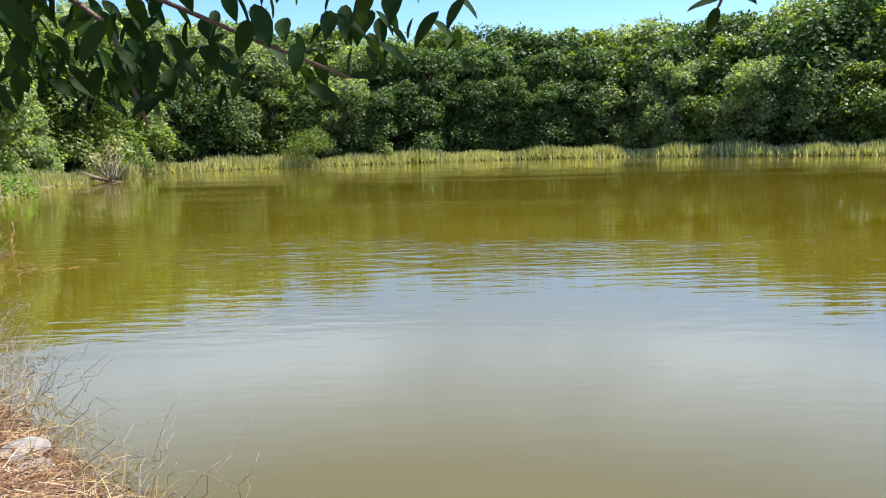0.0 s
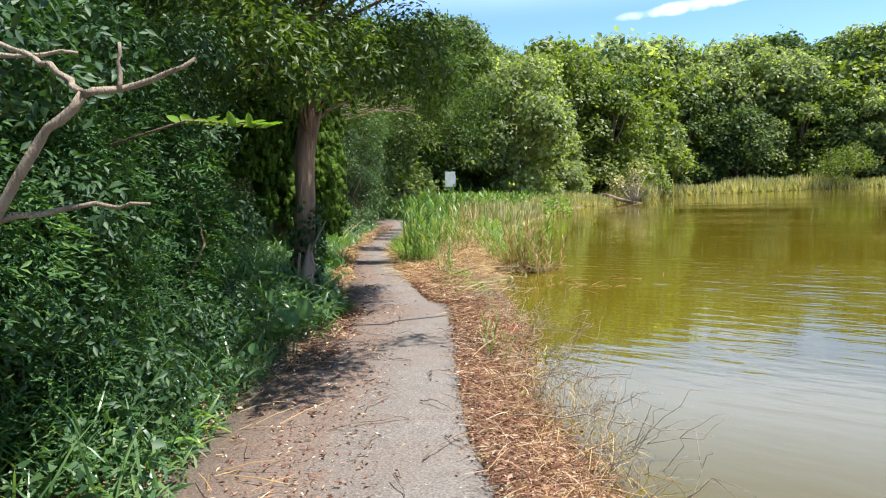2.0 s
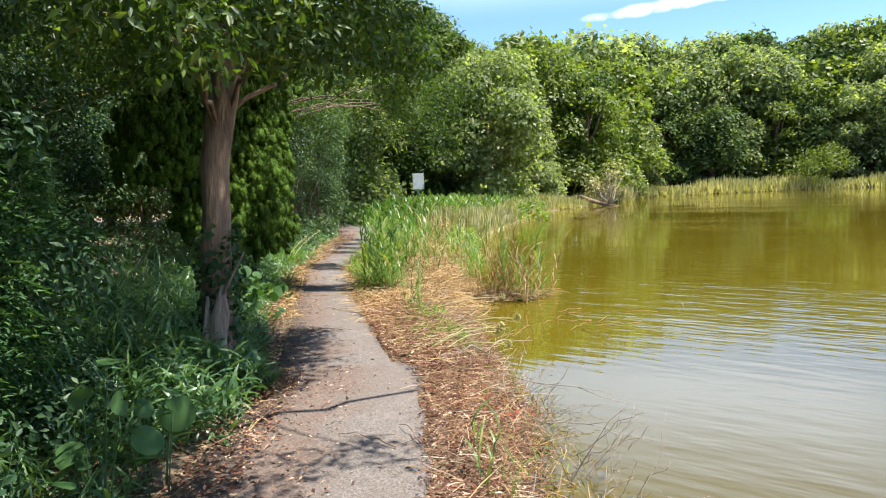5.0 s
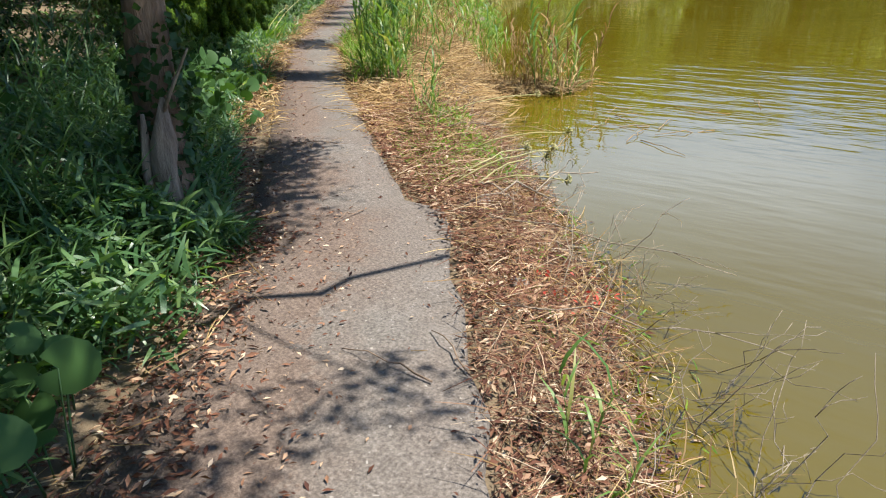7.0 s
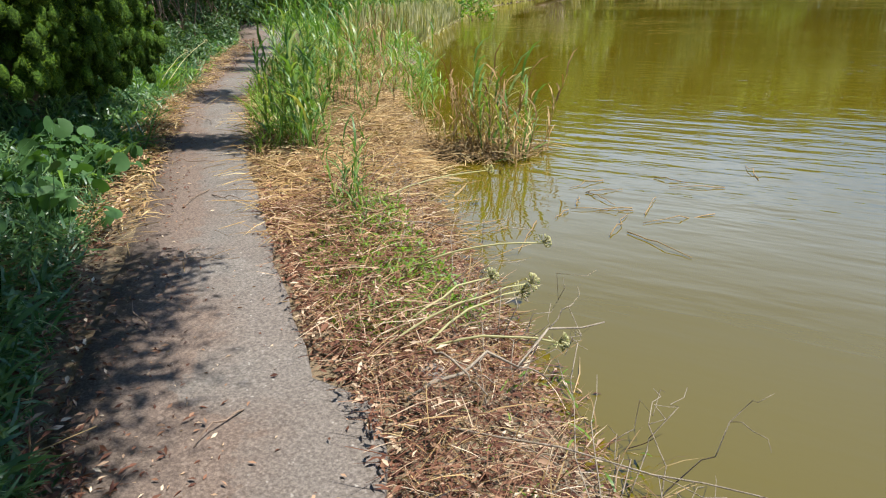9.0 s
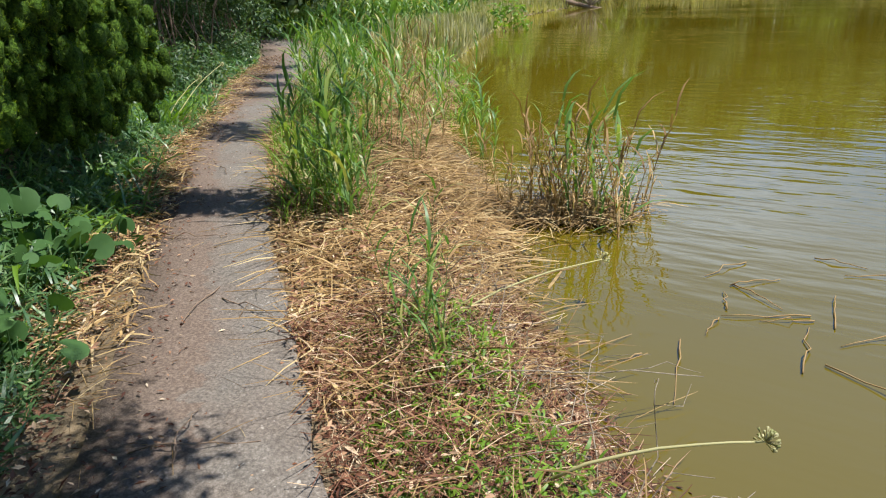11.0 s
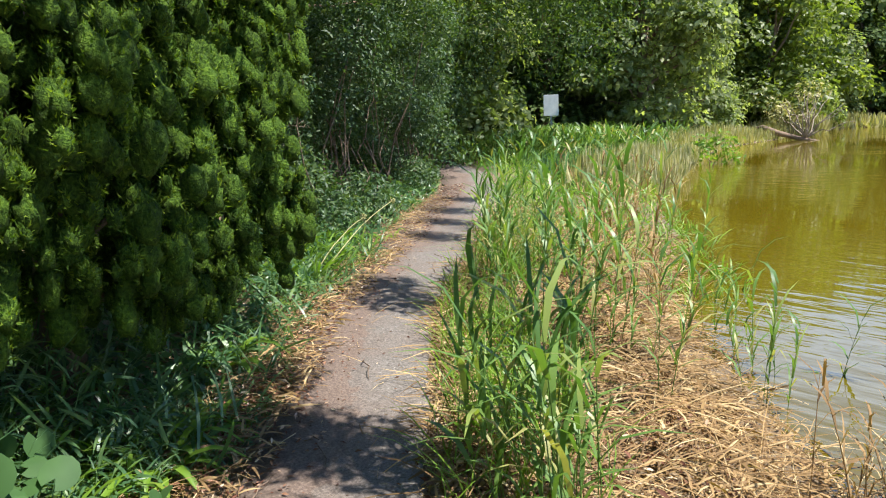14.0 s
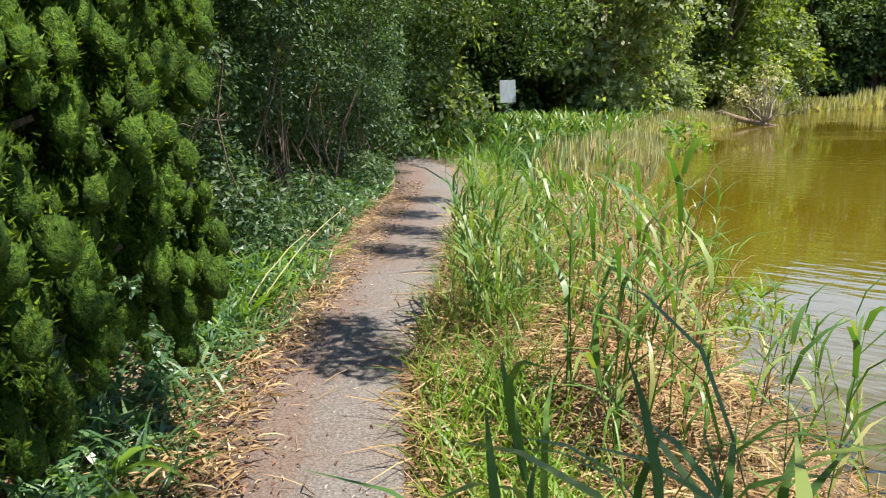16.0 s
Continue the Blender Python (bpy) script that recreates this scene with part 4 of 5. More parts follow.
stuff("dead_leaves", "curled red-brown dead leaves covering the verge", "litter",
      *joined([litter(36000, -3, 7.0, -0.0, -1.15, rng, 0.13, (0.015, 0.05), 0.33), litter(14000, 6.6, 16, -0.02, -1.3, rng, 0.07, (0.015, 0.06), 0.35), litter(6000, -3, 2.0, 1.3, 1.9, rng, 0.05, (0.015, 0.05), 0.35), litter(1200, -3, 2.0, 0.7, 1.4, rng, 0.01, (0.01, 0.04), 0.35), litter(13000, 2.0, 12, 0.85, 1.7, rng, 0.05, (0.015, 0.05), 0.35), litter(5000, 8, 20, 0.62, 1.3, rng, 0.04, (0.015, 0.05), 0.35), litter(1500, -3, 20, 0.0, 1.2, rng, 0.004, (0.008, 0.035)), litter(1800, -3, 9, -0.02, -1.0, rng, 0.15, (0.04, 0.075), 0.32), litter(1100, 1, 12, 0.75, 1.5, rng, 0.06, (0.03, 0.06), 0.32), litter(2500, -3, 13, 0.45, 0.95, rng, 0.02, (0.01, 0.04), 0.35), litter(20000, -3, 7, -0.03, -1.15, rng, 0.2, (0.05, 0.2), 0.018, STICK)]), M_BROWN)
stuff("dry_stems", "dry straw and broken reed stems on the verge", "litter",
      *joined([litter(2000, -3, 6.4, -0.05, -1.3, rng, 0.2, (0.08, 0.3), 0.011, STICK), weeds(2600, -3, 6.4, -0.12, -0.85, 0.04, 0.16, rng, (0.08, 0.24), 0.022, 0.7), litter(12000, 6.2, 16, -0.02, -1.5, rng, 0.12, (0.08, 0.4), 0.013, STICK), litter(9000, 6.2, 17, -0.05, -1.5, rng, 0.1, (0.06, 0.22), 0.08, BLADE),
               litter(2600, 6.5, 18, 0.72, 1.4, rng, 0.06, (0.05, 0.25), 0.018, STICK), litter(7000, 7.5, 15, -1.2, -2.6, rng, 0.12, (0.08, 0.35), 0.014, STICK), litter(4000, 7.5, 15, -1.2, -2.6, rng, 0.1, (0.06, 0.22), 0.08, BLADE), litter(2600, 7.0, 13.5, 0.66, 1.35, rng, 0.06, (0.05, 0.16), 0.09, BLADE), litter(350, -3, 6, 0.95, 1.5, rng, 0.05, (0.05, 0.3), 0.02, STICK), litter(160, 6, 16, 0.0, 0.8, rng, 0.01, (0.06, 0.22), 0.016, STICK)]), M_STRAW)
stuff("verge_weeds", "low fresh green weeds on the water-side verge", "undergrowth",
      *joined([weeds(3200, 4.9, 6.9, -0.15, -0.8, 0.02, 0.22, rng, (0.025, 0.07), 0.2), weeds(900, 9.0, 11.0, -0.15, -0.6, 0.03, 0.2, rng, (0.1, 0.25), 0.06, 1.0), weeds(1500, 8.3, 14.5, -0.05, -0.75, 0.1, 0.3, rng, (0.15, 0.4), 0.022, 1.5), weeds(5000, 12.0, 26.0, -0.3, -2.6, 0.05, 0.45, rng, (0.1, 0.3), 0.07, 0.9),
               weeds(200, 1.6, 4.6, -0.3, -0.9, 0.02, 0.15, rng, (0.04, 0.1), 0.12)]), M_LIME)


def reed_stalk(seed, height, dry=False):
    """Meshes of one reed: jointed stem, and its long bending leaves."""
    rng = np.random.default_rng(seed)
    lean = rng.normal(size=2) * 0.13
    t = np.linspace(0, 1, 7)
    pts = np.stack([lean[0] * t ** 1.6 * height, lean[1] * t ** 1.6 * height, t * height], -1)
    stem = tube(pts, [0.0045, 0.004, 0.0015], 5, 0, rng)
    k = rng.integers(7, 11)
    u = np.linspace(0.22, 0.98, k)
    pos = np.stack([np.interp(u, t, pts[:, i]) for i in range(3)], -1)
    a = rng.uniform(0, 2 * math.pi) + np.arange(k) * math.pi + rng.normal(size=k) * 0.5
    way = np.stack([np.cos(a), np.sin(a), rng.uniform(0.75, 2.0, k)], -1)
    up = np.stack([-np.cos(a), -np.sin(a), np.full(k, 0.8)], -1)
    ln = rng.uniform(0.32, 0.62, k) * (0.6 if dry else 1)
    shape = (BLADE[0] * np.array((1, 1, 1.6)), BLADE[1])
    return mesh_of("stalk", *stem, M_STRAW if dry else M_REED, True), mesh_of("leaf_spray", *leaves(pos, way, up, ln, rng.uniform(0.015, 0.037, k) * (0.5 if dry else 1), shape), M_STRAW if dry else M_REED)


REEDS = [reed_stalk(500 + k, h) for k, h in enumerate((1.25, 1.1, 1.4, 0.95, 1.2, 0.8, 1.05, 1.3))]
DRY = [reed_stalk(540 + k, h, True) for k, h in enumerate((0.9, 0.7, 1.0, 0.6))]


def reed_clump(label, spots, kinds, rng, scale=(0.8, 1.15)):
    c = np.mean(spots, axis=0)
    ob = thing("reed_clump", label, "reeds", (c[0], c[1], float(ground_z(c[0], c[1]))), 0, "reeds by the water")
    base = Vector(ob.location)
    for p in spots:
        sm, lm = kinds[int(rng.integers(0, len(kinds)))]
        st = part("stalk", sm, ob)
        g = rng.uniform(*scale)
        z = max(float(ground_z(p[0], p[1])), WATER_Z - 0.25) - 0.02
        st.matrix_basis = Matrix.Translation(Vector((p[0], p[1], z)) - base) @ pose(0, 0, 0, rng.normal() * 5, rng.normal() * 5, rng.uniform(0, 360)) @ Matrix.Scale(g, 4)
        part("leaf_spray", lm, st)
    return ob


rng = np.random.default_rng(15)
for label, x, y, n, spread_s, spread_o, kinds, sc in (
        ("dense clump of tall green reeds beside the footpath", -7.97, 8.74, 22, 0.17, 0.12, REEDS, (0.6, 0.78)),
        ("green reeds growing through dry straw", -9.1, 10.4, 15, 0.25, 0.16, REEDS, (0.6, 0.85)),
        ("green reeds leaning over the footpath edge", -10.35, 11.0, 20, 0.3, 0.12, REEDS, (0.6, 0.85)),
        ("green reeds at the water's edge", -10.6, 11.75, 16, 0.35, 0.25, REEDS, (0.55, 0.8)),
        ("tall green reeds near the path's bend", -12.1, 13.0, 22, 0.5, 0.2, REEDS, (0.6, 0.85)),
        ("sparse green reeds on the straw bank", -8.5, 10.05, 6, 0.2, 0.12, REEDS, (0.4, 0.6)),
        ("sparse young reeds standing in shallow water", -8.2, 10.9, 12, 0.45, 0.2, REEDS, (0.4, 0.6)),
        ("half-dry reeds standing in shallow water", -6.65, 10.0, 30, 0.26, 0.2, REEDS[5:7] + REEDS[3:4] + DRY * 3, (0.7, 1.1)),
        ("half-dry reeds on the shallow edge", -7.0, 9.8, 34, 0.24, 0.2, DRY * 4 + REEDS[:1], (0.5, 0.85)),
        ("dry reed stems on the bank", -9.5, 11.6, 26, 0.5, 0.25, DRY, (0.6, 0.95)),
        ("dry reeds and seedheads over the water", -11.1, 13.9, 30, 0.7, 0.35, DRY + REEDS[:1], (0.6, 1.0)),
        ("few thin reeds on the leaf-covered verge", -3.6, 4.75, 3, 0.15, 0.05, REEDS[3:6], (0.3, 0.45)),
        ("dry broken stalks standing on the leaf-covered verge", -2.7, 4.0, 12, 0.8, 0.08, DRY, (0.25, 0.45)),
        ("thin green reeds on the verge", -6.65, 7.6, 9, 0.3, 0.12, REEDS, (0.3, 0.5))):
    u, w = rng.normal(size=(2, n))
    sp = np.stack([x - 0.72 * spread_s * u + 0.69 * spread_o * w, y + 0.69 * spread_s * u + 0.72 * spread_o * w], -1)
    reed_clump(label, sp, kinds, rng, sc)

# ---- reed belt and low bank plants round the pond ----
rng = np.random.default_rng(33)


def belt(i0, i1, n, off, depth, h, mat, name, label, width=0.05):
    loop = np.array(SHORE[i0:i1])
    seg = np.linalg.norm(np.diff(loop, axis=0), axis=1)
    cum = np.concatenate(([0], np.cumsum(seg)))
    u = rng.uniform(0, cum[-1], n)
    p = np.stack([np.interp(u, cum, loop[:, 0]), np.interp(u, cum, loop[:, 1])], -1)
    k = np.clip(np.searchsorted(cum, u) - 1, 0, len(seg) - 1)
    d = unit(np.diff(loop, axis=0))[k]
    nor = np.stack([-d[:, 1], d[:, 0]], -1)
    side = np.where(shore_distance(*(p + nor * 0.3).T) > 0, 1.0, -1.0)[:, None]
    q = p + nor * side * (off + depth * rng.random((n, 1)))
    side = path_side(q[:, 0], q[:, 1])
    clear = (side < -1.2) | (side > 2.2) | (q[:, 1] > 24)
    q, u = q[clear], u[clear]
    n = len(q)
    z = np.maximum(ground_z(q[:, 0], q[:, 1]), WATER_Z - 0.1)
    hh = h * rng.uniform(0.5, 1.1, n) * (0.8 + 0.3 * np.sin(u * 0.9) * np.sin(u * 0.37 + 1))
    a = rng.uniform(0, 2 * math.pi, n)
    way = np.stack([np.cos(a) * 0.5, np.sin(a) * 0.5, rng.uniform(0.6, 1.2, n)], -1)
    return stuff(name, label, "reeds", *leaves(np.c_[q, z], way, np.stack([np.cos(a), np.sin(a), np.zeros(n)], -1), hh, width, BLADE), mat)


belt(28, 39, 20000, -0.3, 2.2, 1.0, M_BUFF, "reed_belt", "pale buff reed belt along the far bank", 0.09)
belt(24, 30, 11000, 0.0, 1.6, 0.7, M_BUFF, "reed_belt", "pale yellow-green grasses along the near bank", 0.05)
belt(24, 30, 9000, 0.9, 3.2, 0.5, M_WEED, "bank_plants", "fresh green low plants under the bank trees", 0.07)
for k, (x, y, h, w, m) in enumerate(((-11.2, 52.6, 2.5, 2.1, M_TREE[2]), (-18.9, 37.3, 1.9, 1.5, M_BUFF), (-19.6, 43.2, 1.2, 0.9, M_TREE[2]), (-15.5, 24.6, 0.9, 0.8, M_LIME), (-5.5, 54.4, 1.2, 0.9, M_TREE[1]), (-21.4, 31.4, 2.6, 1.6, M_TREE[1]), (-22.5, 41.0, 2.8, 1.7, M_TREE[2]))):
    shrub("shrub", ("rounded green shrub among the pale reeds", "pale twiggy shrub at the water's edge")[k == 1], (x, y), h, w, m, 700 + k, 0.16, 420, "bank shrubs", 0.2)

for k, (x, y) in enumerate([(-21.2, 44.0), (-22.2, 46.5), (-23.2, 44.5), (-21.8, 49.0), (-20.5, 52.0), (-22.8, 50.8), (-22.0, 42.0)]):
    if shore_distance(x, y) > 2.0:
        shrub("shrub", "dark green shrub filling the gap under the bank trees", (x, y), 3.2, 1.9, M_TREE[0], 740 + k, 0.22, 330, "bank shrubs", 0.02)

q = np.array((-21.4, 24.6)) + rng.normal(size=(9000, 2)) * (1.7, 2.2)
q = q[(shore_distance(q[:, 0], q[:, 1]) > 0.8)]
n, a = len(q), rng.uniform(0, 2 * math.pi, len(q))
stuff("board_weeds", "tall green weeds round the notice board", "undergrowth", *leaves(on_ground(q) + np.c_[np.zeros((n, 2)), rng.uniform(0, 0.7, n)], np.stack([np.cos(a), np.sin(a), rng.uniform(0.2, 2, n)], -1),
      np.array((0, 0, 1.0)) + 0.4 * rng.normal(size=(n, 3)), rng.uniform(0.2, 0.45, n), 0.05, BLADE), M_REED)

# white notice board
board = thing("notice_board", "small white notice board on a grey steel post", "sign", (-22.04, 25.72, float(ground_z(-22.04, 25.72))), 40)
zb = 1.49 - board.location.z


def box_mesh(name, size, at, mat, bevel=0.006):
    bm = bmesh.new()
    bmesh.ops.create_cube(bm, size=1, matrix=Matrix.Translation(at) @ Matrix.Diagonal((*size, 1)))
    bmesh.ops.bevel(bm, geom=bm.edges[:], offset=bevel, segments=2, affect="EDGES")
    me = bpy.data.meshes.new(name)
    bm.to_mesh(me)
    bm.free()
    me.materials.append(mat)
    return me


part("panel", box_mesh("panel", (0.5, 0.03, 0.7), (0, 0, zb), M_WHITE), board)
part("post", box_mesh("post", (0.06, 0.05, zb + 0.3), (0, 0.05, zb / 2 - 0.05), M_STEEL), board)

# ---- small things ----
rng = np.random.default_rng(77)
_e = np.array([(u, 0.5 * math.sin(math.pi * u ** 0.8) ** 0.8) for u in (0.12, 0.3, 0.5, 0.7, 0.88)])
BIG_LEAF = (np.concatenate([[(0, 0, 0)], [(u, w, 0.1 * w - 0.16 * u * u) for u, w in _e], [(1, 0, -0.2)], [(u, -w, 0.1 * w - 0.16 * u * u) for u, w in _e[::-1]], [(u, 0, -0.03 - 0.16 * u * u) for u in (0.3, 0.6)]]),
            [[(0, 1, 2, 12), (12, 2, 3, 13), (13, 3, 4, 5), (0, 12, 10, 11), (12, 13, 9, 10), (13, 7, 8, 9)], [(13, 5, 6), (13, 6, 7)]])
# Colours set dark to stand for leaves shaded against the sky, few left bright.
M_OVERHEAD_SHADE = leaf_material("overhead_leaf_shade", [(0, (0.012, 0.026, 0.008)), (0.7, (0.026, 0.05, 0.012)), (1, (0.09, 0.14, 0.025))], through=0.2, rough=0.7, spec=0.08, broad=6)
M_BROADLEAF = leaf_material("broad_leaf", [(0, (0.035, 0.085, 0.03)), (0.6, (0.06, 0.125, 0.038)), (1, (0.13, 0.20, 0.045))], through=0.3, rough=0.6, spec=0.2, broad=8)


def leafy_twig(label, stems, spots, size, name="hanging_branch", mat=None, category="branch"):
    """A thin branch with single large leaves."""
    ob = thing(name, label, category, tuple(stems[0][0]))
    base = np.array(stems[0][0])
    for q in stems:
        part("twig", mesh_of("twig", *tube(np.array(q) - base, [0.006, 0.0025], 5, 0, rng), M_BARK, True), ob)
    for p, w, ln in spots:
        v, f = leaves(np.array([p]) - base, np.array([w]), np.array([[0.2 * rng.normal(), -0.6 + 0.5 * rng.normal(), 1.0]]), np.array([ln * size]), ln * size * 0.45, BIG_LEAF)
        part("leaf", mesh_of("leaf", v, f, mat or M_OVERHEAD_SHADE, True), ob)
    return ob


def hanging(n, x0, x1, y, z0, z1, sy=0.1):
    out = []
    for _ in range(n):
        p = (rng.uniform(x0, x1), y + rng.normal() * sy, rng.uniform(z0, z1))
        a = rng.uniform(0, 2 * math.pi)
        out.append((p, (math.cos(a) * 0.7, math.sin(a) * 0.7, -rng.uniform(0.3, 1.2)), rng.uniform(0.7, 1.25)))
    return out


leafy_twig("glossy leaves hanging from an overhead branch, coloured dark for shade",
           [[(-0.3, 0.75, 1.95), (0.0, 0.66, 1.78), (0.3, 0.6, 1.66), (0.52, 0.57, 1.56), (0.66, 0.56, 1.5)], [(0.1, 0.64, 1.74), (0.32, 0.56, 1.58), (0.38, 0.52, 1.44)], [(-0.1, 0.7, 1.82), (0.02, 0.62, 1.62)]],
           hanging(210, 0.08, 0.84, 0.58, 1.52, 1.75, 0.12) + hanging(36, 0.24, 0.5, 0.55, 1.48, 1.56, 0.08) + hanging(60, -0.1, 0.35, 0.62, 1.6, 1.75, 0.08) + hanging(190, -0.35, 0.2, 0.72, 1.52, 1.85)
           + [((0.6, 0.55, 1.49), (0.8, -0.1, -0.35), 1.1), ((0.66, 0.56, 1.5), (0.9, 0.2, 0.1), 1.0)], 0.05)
leafy_twig("few bright leaves on a thin hanging twig", [[(1.35, 0.75, 1.85), (1.26, 0.7, 1.68), (1.22, 0.68, 1.6)]],
           [((1.22, 0.68, 1.61), (-0.7, 0.1, -0.1), 0.8), ((1.22, 0.68, 1.6), (-0.3, 0.1, -0.8), 0.7), ((1.24, 0.69, 1.63), (0.7, 0, -0.3), 0.9), ((1.25, 0.7, 1.66), (-0.6, 0.3, 0.0), 0.7), ((1.26, 0.7, 1.67), (0.6, 0.3, 0.1), 0.8)], 0.06)
leafy_twig("narrow leaves on a drooping twig tip, coloured dark for shade", [[(-0.62, 1.22, 1.72), (-0.5, 1.1, 1.58), (-0.44, 1.04, 1.48)]],
           [((-0.44, 1.04, 1.49), (0.5, 0.5, -0.25), 1.0), ((-0.46, 1.06, 1.52), (0.6, 0.2, 0.1), 0.9), ((-0.44, 1.04, 1.47), (0.1, 0.2, -1), 1.0), ((-0.48, 1.08, 1.54), (-0.3, 0.2, -0.9), 1.0), ((-0.45, 1.05, 1.5), (0.7, 0.4, -0.7), 0.9), ((-0.5, 1.1, 1.57), (0.4, 0.7, 0.3), 0.8)], 0.075)

# dead branch
dead = thing("dead_branch", "pale bare dead branch leaning out of the thicket", "branch", (-2.4, 0.65, float(ground_z(-2.4, 0.65))))
for q, r in (([(-2.4, 0.65, 0.0), (-2.15, 0.86, 0.7), (-1.97, 1.03, 1.18), (-1.86, 1.12, 1.38), (-1.8, 1.18, 1.46)], (0.014, 0.009)), ([(-1.8, 1.18, 1.46), (-1.75, 1.27, 1.475), (-1.66, 1.36, 1.52)], (0.009, 0.004)),
             ([(-1.8, 1.18, 1.46), (-1.86, 1.15, 1.52), (-1.93, 1.12, 1.55), (-2.05, 1.0, 1.66)], (0.008, 0.004)), ([(-1.77, 1.24, 1.47), (-1.76, 1.25, 1.56)], (0.006, 0.003)), ([(-1.96, 1.04, 1.2), (-1.85, 1.2, 1.24), (-1.78, 1.28, 1.23)], (0.008, 0.003)),
             ([(-1.95, 1.08, 1.55), (-1.85, 1.2, 1.55)], (0.006, 0.003))):
    p = np.array(q) - np.array(dead.location)
    t = np.linspace(0, 1, len(p) * 3)
    p = np.stack([np.interp(t, np.linspace(0, 1, len(p)), p[:, i]) for i in range(3)], -1) + rng.normal(size=(len(t), 3)) * 0.004
    part("limb", mesh_of("limb", *tube(p, r, 7, 0.12, rng), M_TWIG, True), dead)

# light spray of leaflets
leafy_twig("bright yellow-green leaflets at the end of a shrub branch", [[(-3.0, 1.75, 1.45), (-2.8, 1.95, 1.53), (-2.6, 2.15, 1.5)]],
           [((-2.82 + 0.2 * u, 1.93 + 0.2 * u, 1.52 - 0.03 * u), (0.6 * math.cos(a), 0.6 * math.sin(a) + 0.3, 0.35), 1.0) for u, a in zip(np.linspace(0, 1.1, 26), rng.uniform(0, 6.3, 26))], 0.08, "leafy_branch", M_LIME)


def rosette(label, spot, n, length, width, mat, name, rise=(0.5, 1.3), category="plant"):
    """A tuft of arching strap leaves, each its own piece."""
    z = float(ground_z(*spot))
    ob = thing(name, label, category, (*spot, z), rng.uniform(0, 360))
    t = np.linspace(0, 1, 6)
    for k in range(n):
        a, r = k * 2.4 + rng.normal() * 0.2, rng.uniform(*rise)
        ln = length * rng.uniform(0.7, 1.15)
        d = np.array((math.cos(a), math.sin(a)))
        mid = np.stack([d[0] * ln * t * 0.8, d[1] * ln * t * 0.8, ln * (r * t - (0.35 + 0.5 * r) * t ** 2.2)], -1)
        side = np.array((-d[1], d[0], 0))
        w = width * np.sin(math.pi * np.clip(t * 0.93 + 0.05, 0, 1)) ** 0.6 / 2
        v = np.concatenate([mid + side * w[:, None] + (0, 0, 0.006), mid, mid - side * w[:, None] + (0, 0, 0.006)])
        i = np.arange(5)
        part("leaf", mesh_of("leaf", v, [np.stack([i, i + 1, i + 7, i + 6], -1), np.stack([i + 6, i + 7, i + 13, i + 12], -1)], mat, True), ob)
    return ob


rosette("glossy bright green strap-leaved lily beside the footpath", (-2.23, 1.11), 14, 0.52, 0.05, M_LIME, "lily", (1.2, 2.0))
for q, n, ln, w in (((-3.73, 2.24), 14, 0.4, 0.03), ((-3.48, 1.98), 10, 0.3, 0.025), ((-9.9, 7.11), 22, 0.55, 0.022), ((-9.45, 7.89), 18, 0.4, 0.035), ((-10.37, 7.67), 16, 0.5, 0.025), ((-9.3, 7.8), 16, 0.45, 0.04), ((-10.3, 8.55), 14, 0.45, 0.05), ((-9.6, 8.15), 12, 0.38, 0.035), ((-12.9, 11.1), 16, 0.42, 0.035), ((-13.2, 11.5), 14, 0.4, 0.035),
                    ((-12.5, 10.7), 14, 0.38, 0.035), ((-13.0, 11.9), 10, 0.3, 0.03), ((-5.4, 4.0), 10, 0.45, 0.03), ((-5.9, 4.55), 10, 0.45, 0.03), ((-8.7, 7.0), 10, 0.55, 0.03)):
    rosette("glossy bright green strap-leaved lily beside the footpath", q, n, ln, w, M_LIME, "lily")


def heart_plant(spot, n, size, height, spreads):
    z = float(ground_z(*spot))
    ob = thing("broadleaf_plant", "creeper with large round heart-shaped green leaves", "plant", (*spot, z), 0, "round-leaved plants")
    a = np.linspace(0.35, 2 * math.pi - 0.35, 11)
    for _ in range(n):
        p = np.array((rng.normal() * spreads, rng.normal() * spreads, height * rng.uniform(0.35, 1.0)))
        part("stem", mesh_of("stem", *tube(curve_points((p[0] * 0.5, p[1] * 0.5, 0), p, 0.02, 5), [0.004, 0.002], 4), M_WEED, True), ob)
        r = size * rng.uniform(0.7, 1.2)
        rim = np.stack([0.35 * r - r * np.cos(a) * 1.05, r * np.sin(a), -0.12 * r + 0.1 * r * np.cos(2 * a)], -1)
        v = np.concatenate([[(0, 0, 0)], rim])
        f = np.stack([np.zeros(10, int), np.arange(1, 11), np.arange(2, 12)], -1)
        m = np.array(Euler((rng.normal() * 0.8 + 0.5, rng.normal() * 0.8, rng.uniform(0, 6.3))).to_matrix())
        part("leaf", mesh_of("leaf", v @ m.T + p, [f], M_BROADLEAF, True), ob)
    return ob


